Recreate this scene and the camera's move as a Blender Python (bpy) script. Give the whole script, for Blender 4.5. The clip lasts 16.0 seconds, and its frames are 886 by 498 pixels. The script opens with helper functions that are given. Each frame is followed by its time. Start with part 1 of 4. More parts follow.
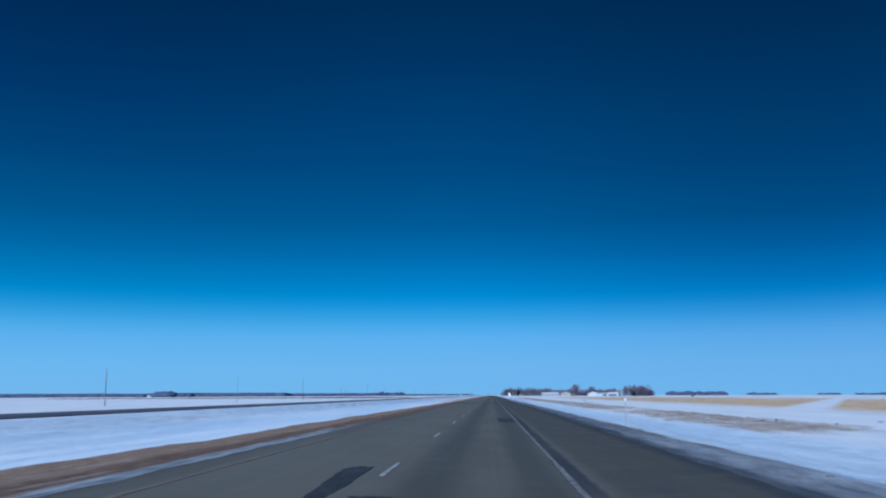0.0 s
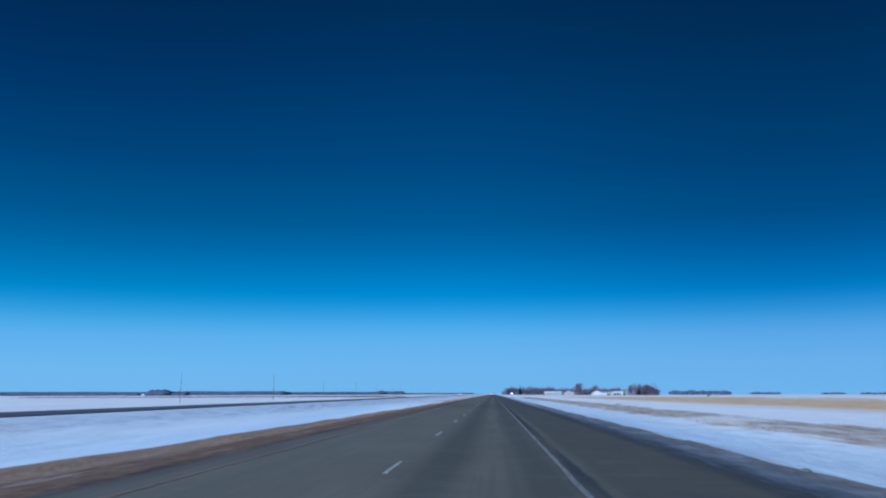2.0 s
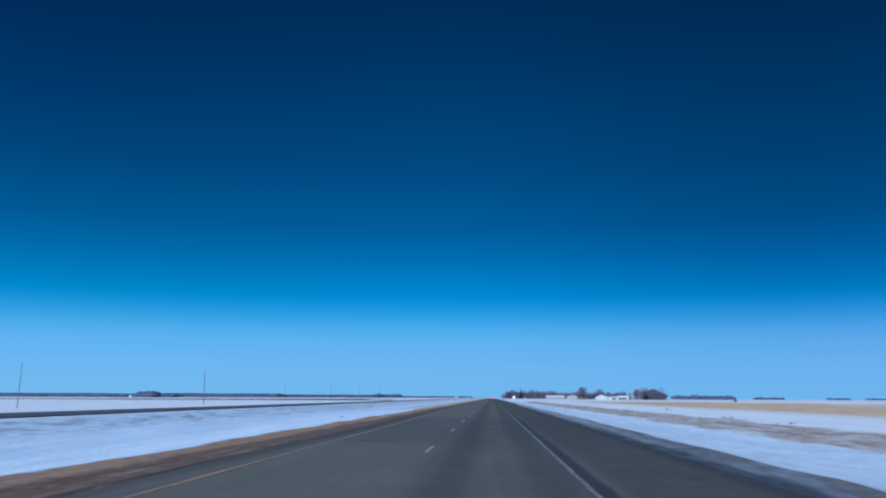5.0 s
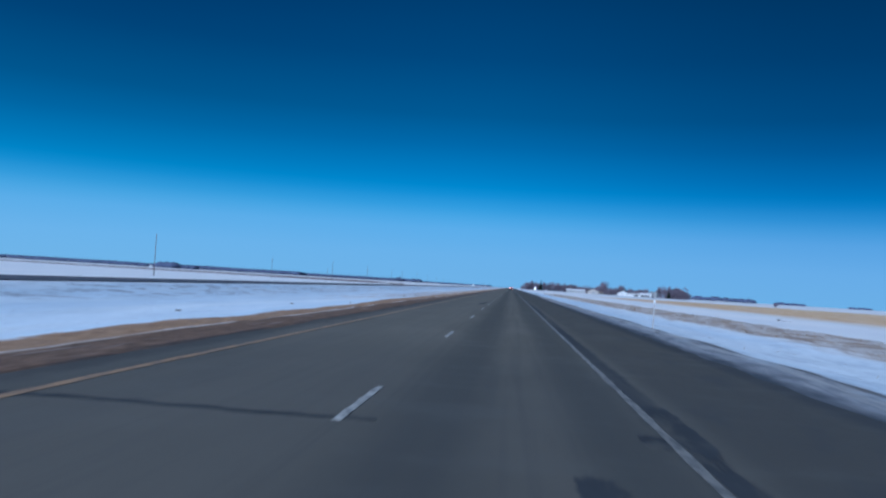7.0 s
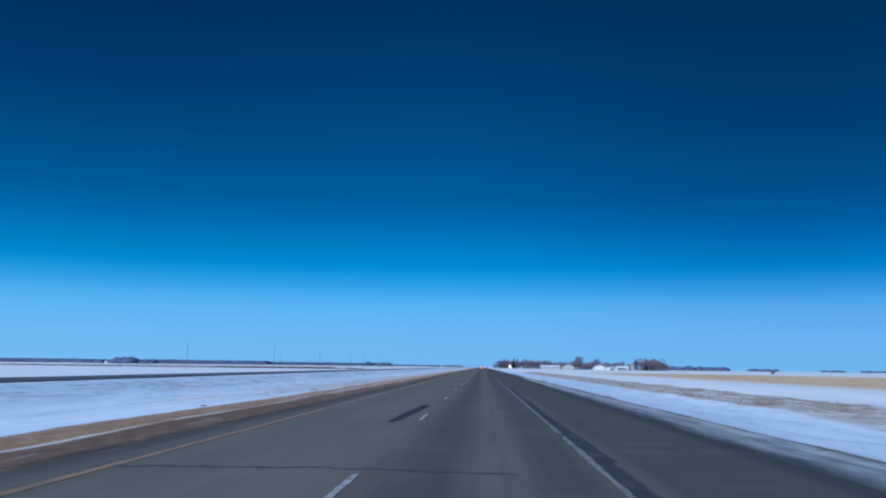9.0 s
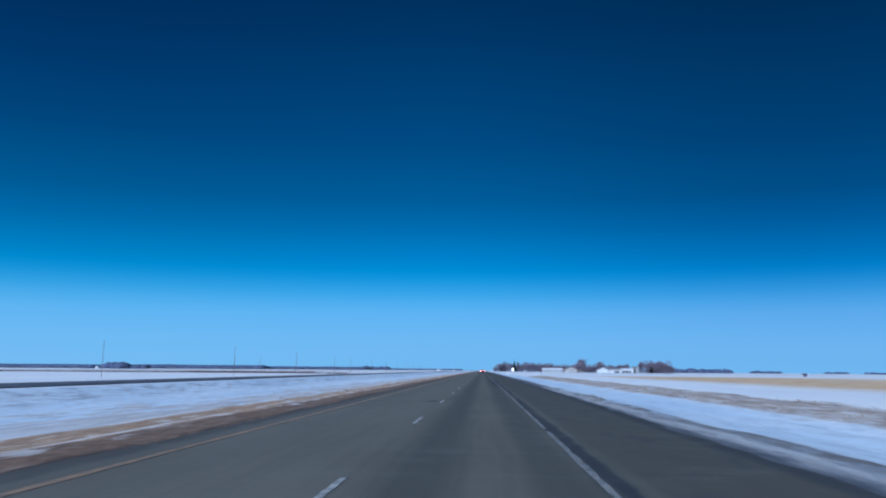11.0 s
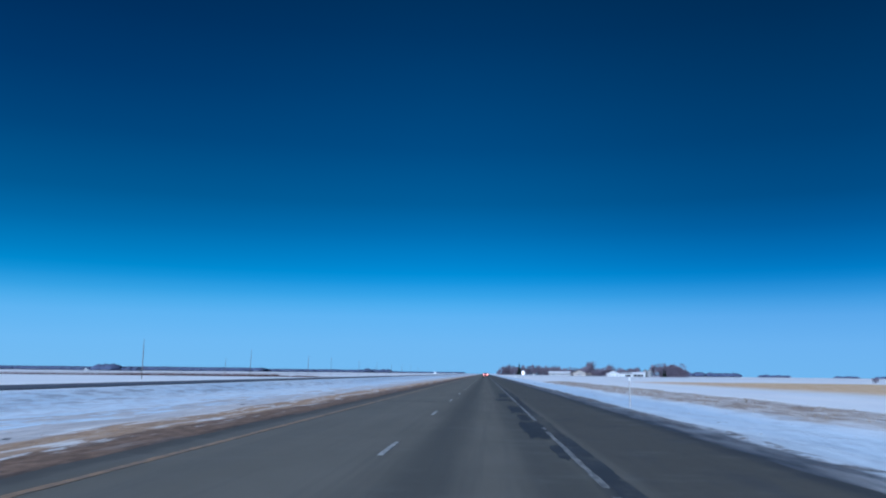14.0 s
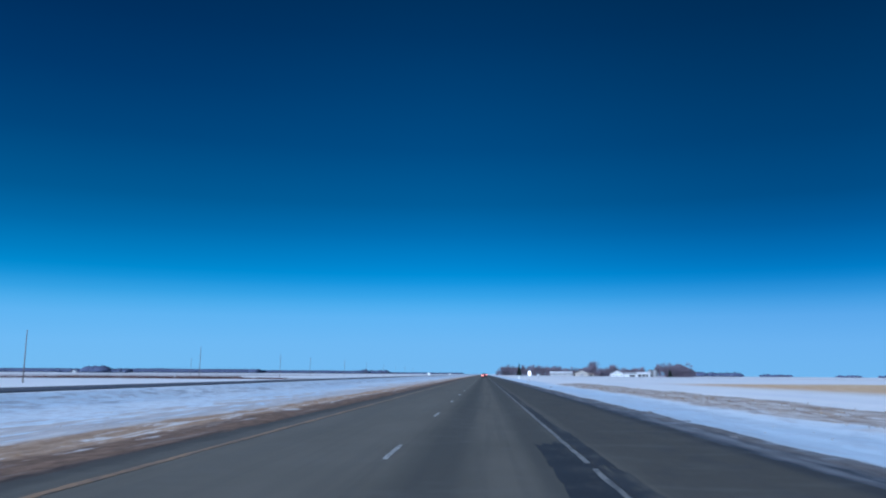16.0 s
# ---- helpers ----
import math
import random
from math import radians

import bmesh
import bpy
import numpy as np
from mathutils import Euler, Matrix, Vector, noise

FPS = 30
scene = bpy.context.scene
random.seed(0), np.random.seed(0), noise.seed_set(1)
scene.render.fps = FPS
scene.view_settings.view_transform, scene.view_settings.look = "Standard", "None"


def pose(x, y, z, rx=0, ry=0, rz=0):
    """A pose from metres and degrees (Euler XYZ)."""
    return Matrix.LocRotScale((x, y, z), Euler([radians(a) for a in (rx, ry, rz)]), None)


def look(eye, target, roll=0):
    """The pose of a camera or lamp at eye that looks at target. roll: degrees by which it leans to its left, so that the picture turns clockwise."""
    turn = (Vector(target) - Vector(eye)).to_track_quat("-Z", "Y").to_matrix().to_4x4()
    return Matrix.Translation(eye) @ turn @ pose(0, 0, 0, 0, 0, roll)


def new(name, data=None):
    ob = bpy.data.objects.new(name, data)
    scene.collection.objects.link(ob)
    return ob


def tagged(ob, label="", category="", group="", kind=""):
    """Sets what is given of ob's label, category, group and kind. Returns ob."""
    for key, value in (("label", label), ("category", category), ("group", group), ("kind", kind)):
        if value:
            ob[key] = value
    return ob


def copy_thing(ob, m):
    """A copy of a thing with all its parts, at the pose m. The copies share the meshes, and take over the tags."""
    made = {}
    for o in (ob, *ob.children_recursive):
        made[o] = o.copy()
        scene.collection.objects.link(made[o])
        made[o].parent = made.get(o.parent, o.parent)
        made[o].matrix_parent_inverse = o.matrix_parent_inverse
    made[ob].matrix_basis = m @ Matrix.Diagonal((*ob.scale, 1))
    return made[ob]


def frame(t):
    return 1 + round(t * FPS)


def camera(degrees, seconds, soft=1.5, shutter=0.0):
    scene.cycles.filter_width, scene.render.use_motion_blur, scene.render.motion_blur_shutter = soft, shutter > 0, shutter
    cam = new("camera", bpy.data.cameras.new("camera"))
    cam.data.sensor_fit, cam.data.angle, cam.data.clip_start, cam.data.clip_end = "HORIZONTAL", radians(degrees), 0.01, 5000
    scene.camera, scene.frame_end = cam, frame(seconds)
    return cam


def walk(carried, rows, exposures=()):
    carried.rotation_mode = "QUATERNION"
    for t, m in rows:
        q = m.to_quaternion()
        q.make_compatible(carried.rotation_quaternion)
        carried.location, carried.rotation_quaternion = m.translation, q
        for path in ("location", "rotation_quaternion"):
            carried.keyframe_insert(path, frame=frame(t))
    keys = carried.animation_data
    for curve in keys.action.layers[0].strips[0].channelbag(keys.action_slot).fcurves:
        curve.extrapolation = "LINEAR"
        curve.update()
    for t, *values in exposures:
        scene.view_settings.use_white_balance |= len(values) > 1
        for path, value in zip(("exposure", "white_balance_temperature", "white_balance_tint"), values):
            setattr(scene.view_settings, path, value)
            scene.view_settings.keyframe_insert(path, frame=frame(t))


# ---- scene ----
cam = camera(56.3, 16.0, soft=2.1, shutter=0.22)

# seconds, x, y, z, pitch, roll, yaw
PATH = [
    (0.0, 2.184, -0.76, 1.552, 10.01, 0.29, 3.33),
    (0.5, 2.193, 10.74, 1.552, 9.85, 0.26, 3.25),
    (1.0, 2.190, 22.03, 1.555, 10.01, 0.31, 3.25),
    (1.5, 2.176, 33.20, 1.556, 10.01, 0.21, 3.32),
    (2.0, 2.165, 44.73, 1.554, 9.94, 0.19, 3.39),
    (2.5, 2.146, 56.38, 1.552, 9.92, -0.01, 3.50),
    (3.0, 2.107, 67.89, 1.553, 10.20, -0.16, 3.46),
    (5.5, 1.876, 124.66, 1.557, 10.13, -0.18, 3.27),
    (5.8, 1.860, 131.48, 1.556, 8.42, -0.55, 2.90),
    (6.0, 1.854, 136.03, 1.555, 6.43, -1.29, 3.61),
    (6.2, 1.852, 140.57, 1.5545, 4.95, -2.44, 4.35),
    (6.5, 1.848, 147.48, 1.553, 1.39, -3.53, 4.55),
    (6.7, 1.836, 152.20, 1.5505, -0.36, -4.2, 4.75),
    (7.0, 1.808, 159.33, 1.548, 2.39, -3.38, 4.69),
    (7.2, 1.790, 164.00, 1.549, 3.84, -2.5, 4.2),
    (7.5, 1.769, 170.91, 1.552, 5.45, -1.22, 3.16),
    (7.7, 1.758, 175.50, 1.552, 6.68, -0.8, 3.0),
    (8.0, 1.751, 182.36, 1.550, 7.69, -0.65, 2.88),
    (8.5, 1.767, 193.70, 1.546, 7.93, -0.69, 2.74),
    (9.0, 1.798, 204.95, 1.540, 8.07, -0.65, 2.73),
    (11.5, 2.004, 262.24, 1.525, 8.36, -0.29, 2.67),
    (12.0, 2.030, 273.68, 1.525, 8.45, -0.25, 2.64),
    (12.5, 2.037, 285.08, 1.523, 8.54, -0.28, 2.77),
    (13.0, 2.025, 296.62, 1.530, 8.44, -0.54, 2.86),
    (13.5, 1.999, 308.53, 1.530, 8.39, -0.44, 2.93),
    (14.0, 1.965, 320.17, 1.529, 8.52, -0.52, 2.91),
    (14.5, 1.927, 331.63, 1.530, 8.52, -0.46, 2.85),
    (15.0, 1.887, 342.99, 1.532, 8.53, -0.47, 2.83),
    (15.5, 1.852, 354.74, 1.529, 8.67, -0.35, 2.86),
    (16.0, 1.804, 366.34, 1.534, 8.57, -0.29, 2.81),
]
walk(cam, [(t, pose(x, y, z, 90 + p, r, w)) for t, x, y, z, p, r, w in PATH],
     exposures=[(t, e, 4650, 10) for t, e in ((0.0, -0.06), (3.0, -0.06), (5.5, -0.03), (6.0, -0.03), (6.5, -0.17), (7.0, -0.12), (7.5, -0.06), (8.0, -0.02), (12.0, 0.0), (16.0, 0.0))])

# ---- light ----
SUN_EL, SUN_AZ = radians(30), radians(215)   # azimuth clockwise from the road's direction
to_sun = Vector((math.sin(SUN_AZ) * math.cos(SUN_EL), math.cos(SUN_AZ) * math.cos(SUN_EL), math.sin(SUN_EL)))
sun = new("sun", bpy.data.lights.new("sun", "SUN"))
sun.data.energy, sun.data.angle, sun.data.color = 4.0, radians(0.6), (1.0, 0.97, 0.92)
sun.matrix_world = look(to_sun * 50, (0, 0, 0))


class Nodes:
    """Short hand for node trees."""

    def __init__(self, tree):
        self.t = tree
        tree.nodes.clear()

    def put(self, v, socket):
        if isinstance(v, bpy.types.NodeSocket):
            self.t.links.new(v, socket)
        elif v is not None:
            socket.default_value = v

    def m(self, op, a, b=None, c=None, clamp=False):
        n = self.t.nodes.new("ShaderNodeMath")
        n.operation, n.use_clamp = op, clamp
        for i, v in enumerate((a, b, c)):
            self.put(v, n.inputs[i])
        return n.outputs[0]

    def mix(self, f, a, b):
        n = self.t.nodes.new("ShaderNodeMix")
        n.data_type = "RGBA"
        self.put(f, n.inputs[0])
        for v, s in ((a, n.inputs[6]), (b, n.inputs[7])):
            self.put((*v, 1) if isinstance(v, tuple) and len(v) == 3 else v, s)
        return n.outputs[2]

    def step(self, v, lo, hi):
        """0 below lo, 1 above hi, smooth between."""
        n = self.t.nodes.new("ShaderNodeMapRange")
        n.interpolation_type = "SMOOTHSTEP"
        for i, x in enumerate((v, lo, hi, 0.0, 1.0)):
            self.put(x, n.inputs[i])
        return n.outputs[0]

    def band(self, v, lo, hi, soft):
        """1 between lo and hi."""
        up = self.step(self.m("SUBTRACT", v, lo), -soft, soft)
        down = self.step(self.m("SUBTRACT", v, hi), -soft, soft)
        return self.m("MULTIPLY", up, self.m("SUBTRACT", 1.0, down))

    def coords(self, which="Object", scale=(1, 1, 1)):
        n = self.t.nodes.new("ShaderNodeTexCoord")
        if scale == (1, 1, 1):
            return n.outputs[which]
        k = self.t.nodes.new("ShaderNodeMapping")
        k.inputs["Scale"].default_value = scale
        self.t.links.new(n.outputs[which], k.inputs["Vector"])
        return k.outputs[0]

    def xyz(self, v):
        n = self.t.nodes.new("ShaderNodeSeparateXYZ")
        self.t.links.new(v, n.inputs[0])
        return n.outputs

    def noise(self, size, stretch=(1, 1, 1), detail=4.0, rough=0.55, which="Object"):
        """Noise of about that many metres, centred on 0.5."""
        n = self.t.nodes.new("ShaderNodeTexNoise")
        self.t.links.new(self.coords(which, tuple(1.0 / (size * s) for s in stretch)), n.inputs["Vector"])
        n.inputs["Scale"].default_value = 1.0
        n.inputs["Detail"].default_value = detail
        n.inputs["Roughness"].default_value = rough
        return n.outputs["Fac"]

    def bump(self, height, strength, distance):
        n = self.t.nodes.new("ShaderNodeBump")
        n.inputs["Strength"].default_value, n.inputs["Distance"].default_value = strength, distance
        self.t.links.new(height, n.inputs["Height"])
        return n.outputs[0]

    def out(self, colour, rough=0.8, metal=0.0, normal=None, spec=0.4):
        b = self.t.nodes.new("ShaderNodeBsdfPrincipled")
        self.put((*colour, 1) if isinstance(colour, tuple) and len(colour) == 3 else colour, b.inputs["Base Color"])
        self.put(rough, b.inputs["Roughness"])
        self.put(metal, b.inputs["Metallic"])
        self.put(spec, b.inputs["Specular IOR Level"])
        if normal:
            self.t.links.new(normal, b.inputs["Normal"])
        o = self.t.nodes.new("ShaderNodeOutputMaterial")
        self.t.links.new(b.outputs[0], o.inputs[0])


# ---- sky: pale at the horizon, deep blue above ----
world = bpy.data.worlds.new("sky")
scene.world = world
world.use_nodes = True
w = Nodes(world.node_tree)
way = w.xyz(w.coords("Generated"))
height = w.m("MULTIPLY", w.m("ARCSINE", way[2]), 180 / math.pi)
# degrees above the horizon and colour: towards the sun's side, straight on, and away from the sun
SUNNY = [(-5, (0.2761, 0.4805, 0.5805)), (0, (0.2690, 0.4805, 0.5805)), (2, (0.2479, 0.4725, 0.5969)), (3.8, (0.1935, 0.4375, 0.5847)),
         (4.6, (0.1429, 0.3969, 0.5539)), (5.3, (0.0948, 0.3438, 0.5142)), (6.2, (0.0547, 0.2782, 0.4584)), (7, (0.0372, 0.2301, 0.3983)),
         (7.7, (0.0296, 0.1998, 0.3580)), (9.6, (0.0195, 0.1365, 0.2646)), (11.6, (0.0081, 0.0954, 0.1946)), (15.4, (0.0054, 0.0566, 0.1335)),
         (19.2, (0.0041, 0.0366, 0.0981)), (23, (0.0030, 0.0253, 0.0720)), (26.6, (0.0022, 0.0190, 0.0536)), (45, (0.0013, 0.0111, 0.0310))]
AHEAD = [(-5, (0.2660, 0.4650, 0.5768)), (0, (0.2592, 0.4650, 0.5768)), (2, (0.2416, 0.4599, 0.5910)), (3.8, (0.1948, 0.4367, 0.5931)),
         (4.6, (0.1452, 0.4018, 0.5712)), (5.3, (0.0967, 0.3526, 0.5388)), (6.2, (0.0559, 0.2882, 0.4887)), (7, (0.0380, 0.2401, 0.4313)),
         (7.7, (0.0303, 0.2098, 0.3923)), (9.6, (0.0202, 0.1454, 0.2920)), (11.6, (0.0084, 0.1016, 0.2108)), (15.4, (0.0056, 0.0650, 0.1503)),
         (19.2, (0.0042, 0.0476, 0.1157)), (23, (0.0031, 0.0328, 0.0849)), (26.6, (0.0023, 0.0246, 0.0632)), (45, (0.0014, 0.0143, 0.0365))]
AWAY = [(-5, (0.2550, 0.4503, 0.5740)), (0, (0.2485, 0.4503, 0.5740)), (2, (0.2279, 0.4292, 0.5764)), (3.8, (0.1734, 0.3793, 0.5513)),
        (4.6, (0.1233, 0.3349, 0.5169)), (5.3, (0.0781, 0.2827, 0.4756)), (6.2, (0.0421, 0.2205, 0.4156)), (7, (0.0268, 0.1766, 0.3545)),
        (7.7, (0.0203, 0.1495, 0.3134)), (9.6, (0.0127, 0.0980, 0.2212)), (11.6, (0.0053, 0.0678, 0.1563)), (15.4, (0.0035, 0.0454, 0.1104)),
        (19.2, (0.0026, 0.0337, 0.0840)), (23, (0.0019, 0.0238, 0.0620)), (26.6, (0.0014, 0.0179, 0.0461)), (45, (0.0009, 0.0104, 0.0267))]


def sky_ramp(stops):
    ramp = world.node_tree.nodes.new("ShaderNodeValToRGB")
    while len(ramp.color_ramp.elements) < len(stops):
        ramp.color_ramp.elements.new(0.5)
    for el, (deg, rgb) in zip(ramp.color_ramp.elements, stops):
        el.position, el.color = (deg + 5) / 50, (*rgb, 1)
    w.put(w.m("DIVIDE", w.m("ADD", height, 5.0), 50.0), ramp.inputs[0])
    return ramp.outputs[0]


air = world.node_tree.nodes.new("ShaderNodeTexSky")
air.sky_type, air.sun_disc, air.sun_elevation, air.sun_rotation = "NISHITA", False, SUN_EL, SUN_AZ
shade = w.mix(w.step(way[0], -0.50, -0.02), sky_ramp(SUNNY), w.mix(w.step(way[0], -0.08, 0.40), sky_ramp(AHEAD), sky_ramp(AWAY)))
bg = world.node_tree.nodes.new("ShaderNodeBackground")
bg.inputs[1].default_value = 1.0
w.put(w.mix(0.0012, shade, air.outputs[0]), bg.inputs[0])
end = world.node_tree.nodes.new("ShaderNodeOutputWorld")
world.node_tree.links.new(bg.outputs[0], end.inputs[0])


# ---- materials ----
def material(name):
    mat = bpy.data.materials.new(name)
    mat.use_nodes = True
    return mat, Nodes(mat.node_tree)


def plain(name, colour, rough=0.7, metal=0.0, wear=0.25, size=0.4, spec=0.4):
    """A colour with two scales of wear and a fine relief."""
    mat, k = material(name)
    big, fine = k.noise(size), k.noise(size / 9)
    dark = tuple(c * (1 - wear) for c in colour)
    col = k.mix(k.step(big, 0.3, 0.7), dark, colour)
    col = k.mix(k.m("MULTIPLY", k.step(fine, 0.5, 0.8), wear), col, tuple(min(1, c * 1.15) for c in colour))
    k.out(col, rough, metal, k.bump(fine, 0.25, size / 40), spec)
    return mat


def emitter(name, colour, strength):
    mat, k = material(name)
    e = k.t.nodes.new("ShaderNodeEmission")
    e.inputs[0].default_value, e.inputs[1].default_value = (*colour, 1), strength
    o = k.t.nodes.new("ShaderNodeOutputMaterial")
    k.t.links.new(e.outputs[0], o.inputs[0])
    return mat


def make_land():
    mat, k = material("winter_land")
    x, y, z = k.xyz(k.coords())
    streak = k.noise(1.6, (1, 5, 1), 5)
    wide = k.noise(9, (1, 7, 1), 4)
    patch = k.noise(3.0, (1, 4, 1), 6, 0.65)
    fine = k.noise(0.35, (1, 2, 1), 5, 0.7)
    grain = k.noise(0.06, (1, 1, 1), 3, 0.7)
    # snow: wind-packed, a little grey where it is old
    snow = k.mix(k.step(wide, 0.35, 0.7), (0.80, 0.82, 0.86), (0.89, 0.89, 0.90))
    # bluer median and ditch, whiter fields: distance haze on snow put into the colour
    near_blue = k.mix(k.step(wide, 0.35, 0.7), (0.62, 0.745, 0.885), (0.775, 0.85, 0.93))
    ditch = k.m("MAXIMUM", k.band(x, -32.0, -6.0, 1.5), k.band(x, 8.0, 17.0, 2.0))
    snow = k.mix(ditch, snow, near_blue)
    snow = k.mix(k.m("MULTIPLY", k.step(patch, 0.55, 0.78), 0.35), snow, (0.60, 0.62, 0.67))
    # dead grass and bare earth
    grass = k.mix(k.step(fine, 0.3, 0.7), (0.19, 0.125, 0.088), (0.37, 0.262, 0.182))
    grass = k.mix(k.step(streak, 0.35, 0.65), grass, (0.27, 0.19, 0.137))
    grass = k.mix(k.m("MULTIPLY", k.step(y, 90.0, 150.0), 0.7), grass, k.mix(k.step(fine, 0.3, 0.7), (0.25, 0.15, 0.085), (0.48, 0.31, 0.185)))
    grass = k.mix(k.m("MULTIPLY", k.step(y, 225.0, 290.0), 0.6), grass, k.mix(k.step(fine, 0.35, 0.65), (0.36, 0.245, 0.165), (0.56, 0.425, 0.31)))
    earth = k.mix(k.step(fine, 0.3, 0.7), (0.112, 0.073, 0.051), (0.235, 0.152, 0.104))
    earth = k.mix(k.m("MULTIPLY", k.step(y, 215.0, 280.0), 0.6), earth, k.mix(k.step(fine, 0.35, 0.7), (0.16, 0.105, 0.072), (0.33, 0.22, 0.152)))
    straw = k.mix(k.step(streak, 0.35, 0.7), (0.66, 0.44, 0.24), (0.80, 0.61, 0.40))
    wob = k.m("MULTIPLY", k.m("SUBTRACT", streak, 0.5), 2.2)
    xs = k.m("ADD", x, wob)
    wob2 = k.m("MULTIPLY", k.m("SUBTRACT", patch, 0.5), 5.0)
    xp = k.m("ADD", x, wob2)
    col = snow
    # median: grass through the crust and the far bank's mottled shading, painted blue-grey
    bank_shading = k.m("MULTIPLY", k.band(xs, -31.5, -24.5, 1.5), k.step(k.noise(1.1, (1, 3, 1), 5, 0.65), 0.47, 0.64))
    col = k.mix(k.m("MULTIPLY", k.m("MULTIPLY", bank_shading, k.m("ADD", 0.35, k.m("MULTIPLY", k.step(y, 110.0, 200.0), 0.65))), 0.85), col, (0.34, 0.385, 0.46))
    crumbs = k.m("MULTIPLY", k.band(x, -22.0, -8.0, 2.0), k.step(k.noise(0.5, (1, 2, 1), 4, 0.6), 0.68, 0.72))
    col = k.mix(k.m("MULTIPLY", crumbs, 0.6), col, (0.30, 0.29, 0.30))
    # verge beside the inner shoulder
    ribs = k.noise(1.3, (1, 4.5, 1), 6, 0.68)
    near = k.step(x, -21.0, -8.0)
    thin = k.m("MULTIPLY", k.band(xp, -20.5, -6.5, 1.6), k.step(k.m("ADD", ribs, k.m("MULTIPLY", near, 0.16)), 0.50, 0.58))
    late = k.step(y, 225.0, 290.0)
    tan = k.mix(k.step(k.noise(0.7, (1, 4, 1), 5, 0.65), 0.4, 0.62), (0.36, 0.255, 0.18), (0.63, 0.505, 0.40))
    col = k.mix(k.m("MULTIPLY", k.m("MULTIPLY", thin, late), 0.6), col, tan)
    clods = k.m("MULTIPLY", k.m("MULTIPLY", k.band(xp, -30.0, -7.0, 2.5), late), k.step(k.noise(0.75, (1, 2.2, 1), 6, 0.7), 0.47, 0.60))
    col = k.mix(k.m("MULTIPLY", clods, 0.5), col, (0.47, 0.465, 0.51))
    frayed = k.m("MULTIPLY", k.m("SUBTRACT", k.noise(0.9, (1, 1.6, 1), 6, 0.7), 0.5), 1.1)
    xv = k.m("ADD", x, k.m("ADD", k.m("MULTIPLY", wob, 0.22), frayed))
    wide_start = k.m("SUBTRACT", 1.0, k.step(y, 80.0, 150.0))
    xg = k.m("ADD", xv, k.m("MULTIPLY", k.m("ADD", wide_start, k.step(y, 240.0, 320.0)), 0.65))
    col = k.mix(k.band(xg, -8.2, -4.0, 0.22), col, grass)
    col = k.mix(k.band(xv, -6.45, -4.0, 0.2), col, earth)
    wet = k.m("MULTIPLY", k.band(k.m("ADD", x, k.m("MULTIPLY", wob, 0.3)), -5.0, -4.0, 0.1), k.step(k.noise(0.6, (0.6, 10, 1), 3), 0.42, 0.55))
    col = k.mix(k.m("MULTIPLY", wet, 0.7), col, (0.05, 0.048, 0.052))
    # thin streaks of packed snow along the verge
    xl = k.m("ADD", k.m("ADD", x, k.m("MULTIPLY", wob, 0.25)), k.m("MULTIPLY", k.step(y, 240.0, 310.0), 0.65))
    broken = k.step(k.noise(1.0, (0.5, 7, 1), 4, 0.6), 0.41, 0.54)
    lane = k.m("MULTIPLY", k.m("MULTIPLY", k.band(xl, -6.56, -6.36, 0.06), broken), k.step(y, 150.0, 190.0))
    col = k.mix(k.m("MULTIPLY", lane, 0.8), col, (0.76, 0.73, 0.71))
    rags = k.m("MULTIPLY", k.band(xv, -7.7, -5.0, 0.3), k.step(k.noise(0.42, (1, 14, 1), 5, 0.65), 0.56, 0.64))
    rags = k.m("MULTIPLY", rags, k.m("ADD", 0.3, k.m("MULTIPLY", wide_start, 0.05)))
    col = k.mix(k.m("MULTIPLY", rags, 0.8), col, (0.56, 0.53, 0.52))
    crust = k.m("MULTIPLY", k.m("MULTIPLY", k.band(xv, -9.5, -5.9, 0.3), late), k.step(k.noise(0.6, (1, 6, 1), 6, 0.68), 0.54, 0.60))
    col = k.mix(k.m("MULTIPLY", crust, 0.85), col, (0.78, 0.76, 0.75))
    # a strip of grey ice against the asphalt
    xi = k.m("ADD", x, k.m("MULTIPLY", k.m("SUBTRACT", k.noise(1.1, (1, 5, 1), 4, 0.6), 0.5), 1.1))
    sn = k.m("MULTIPLY", k.band(xi, -5.4, -4.4, 0.1), k.m("SUBTRACT", 1.0, k.step(y, 30.0, 52.0)))
    col = k.mix(k.m("MULTIPLY", sn, 0.85), col, k.mix(k.step(k.noise(0.3, (1, 6, 1), 4), 0.35, 0.65), (0.20, 0.225, 0.255), (0.42, 0.455, 0.50)))
    # outer shoulder: damp slush, gritty ice, a pale streak, then a rim of earth
    frost = k.noise(0.55, (1, 4, 1), 6, 0.68)
    slush = k.mix(k.step(frost, 0.36, 0.66), (0.10, 0.113, 0.14), (0.20, 0.218, 0.255))
    ice = k.mix(k.step(frost, 0.34, 0.62), (0.18, 0.193, 0.225), (0.34, 0.352, 0.38))
    pack = k.mix(k.step(frost, 0.30, 0.58), (0.20, 0.205, 0.22), (0.44, 0.435, 0.445))
    margin = k.mix(k.step(y, 110.0, 190.0), slush, ice)
    margin = k.mix(k.m("SUBTRACT", 1.0, k.step(y, 26.0, 48.0)), margin, ice)
    margin = k.mix(k.step(y, 250.0, 300.0), margin, pack)
    margin = k.mix(k.step(y, 318.0, 340.0), margin, k.mix(k.step(frost, 0.36, 0.64), (0.06, 0.068, 0.086), (0.14, 0.15, 0.175)))
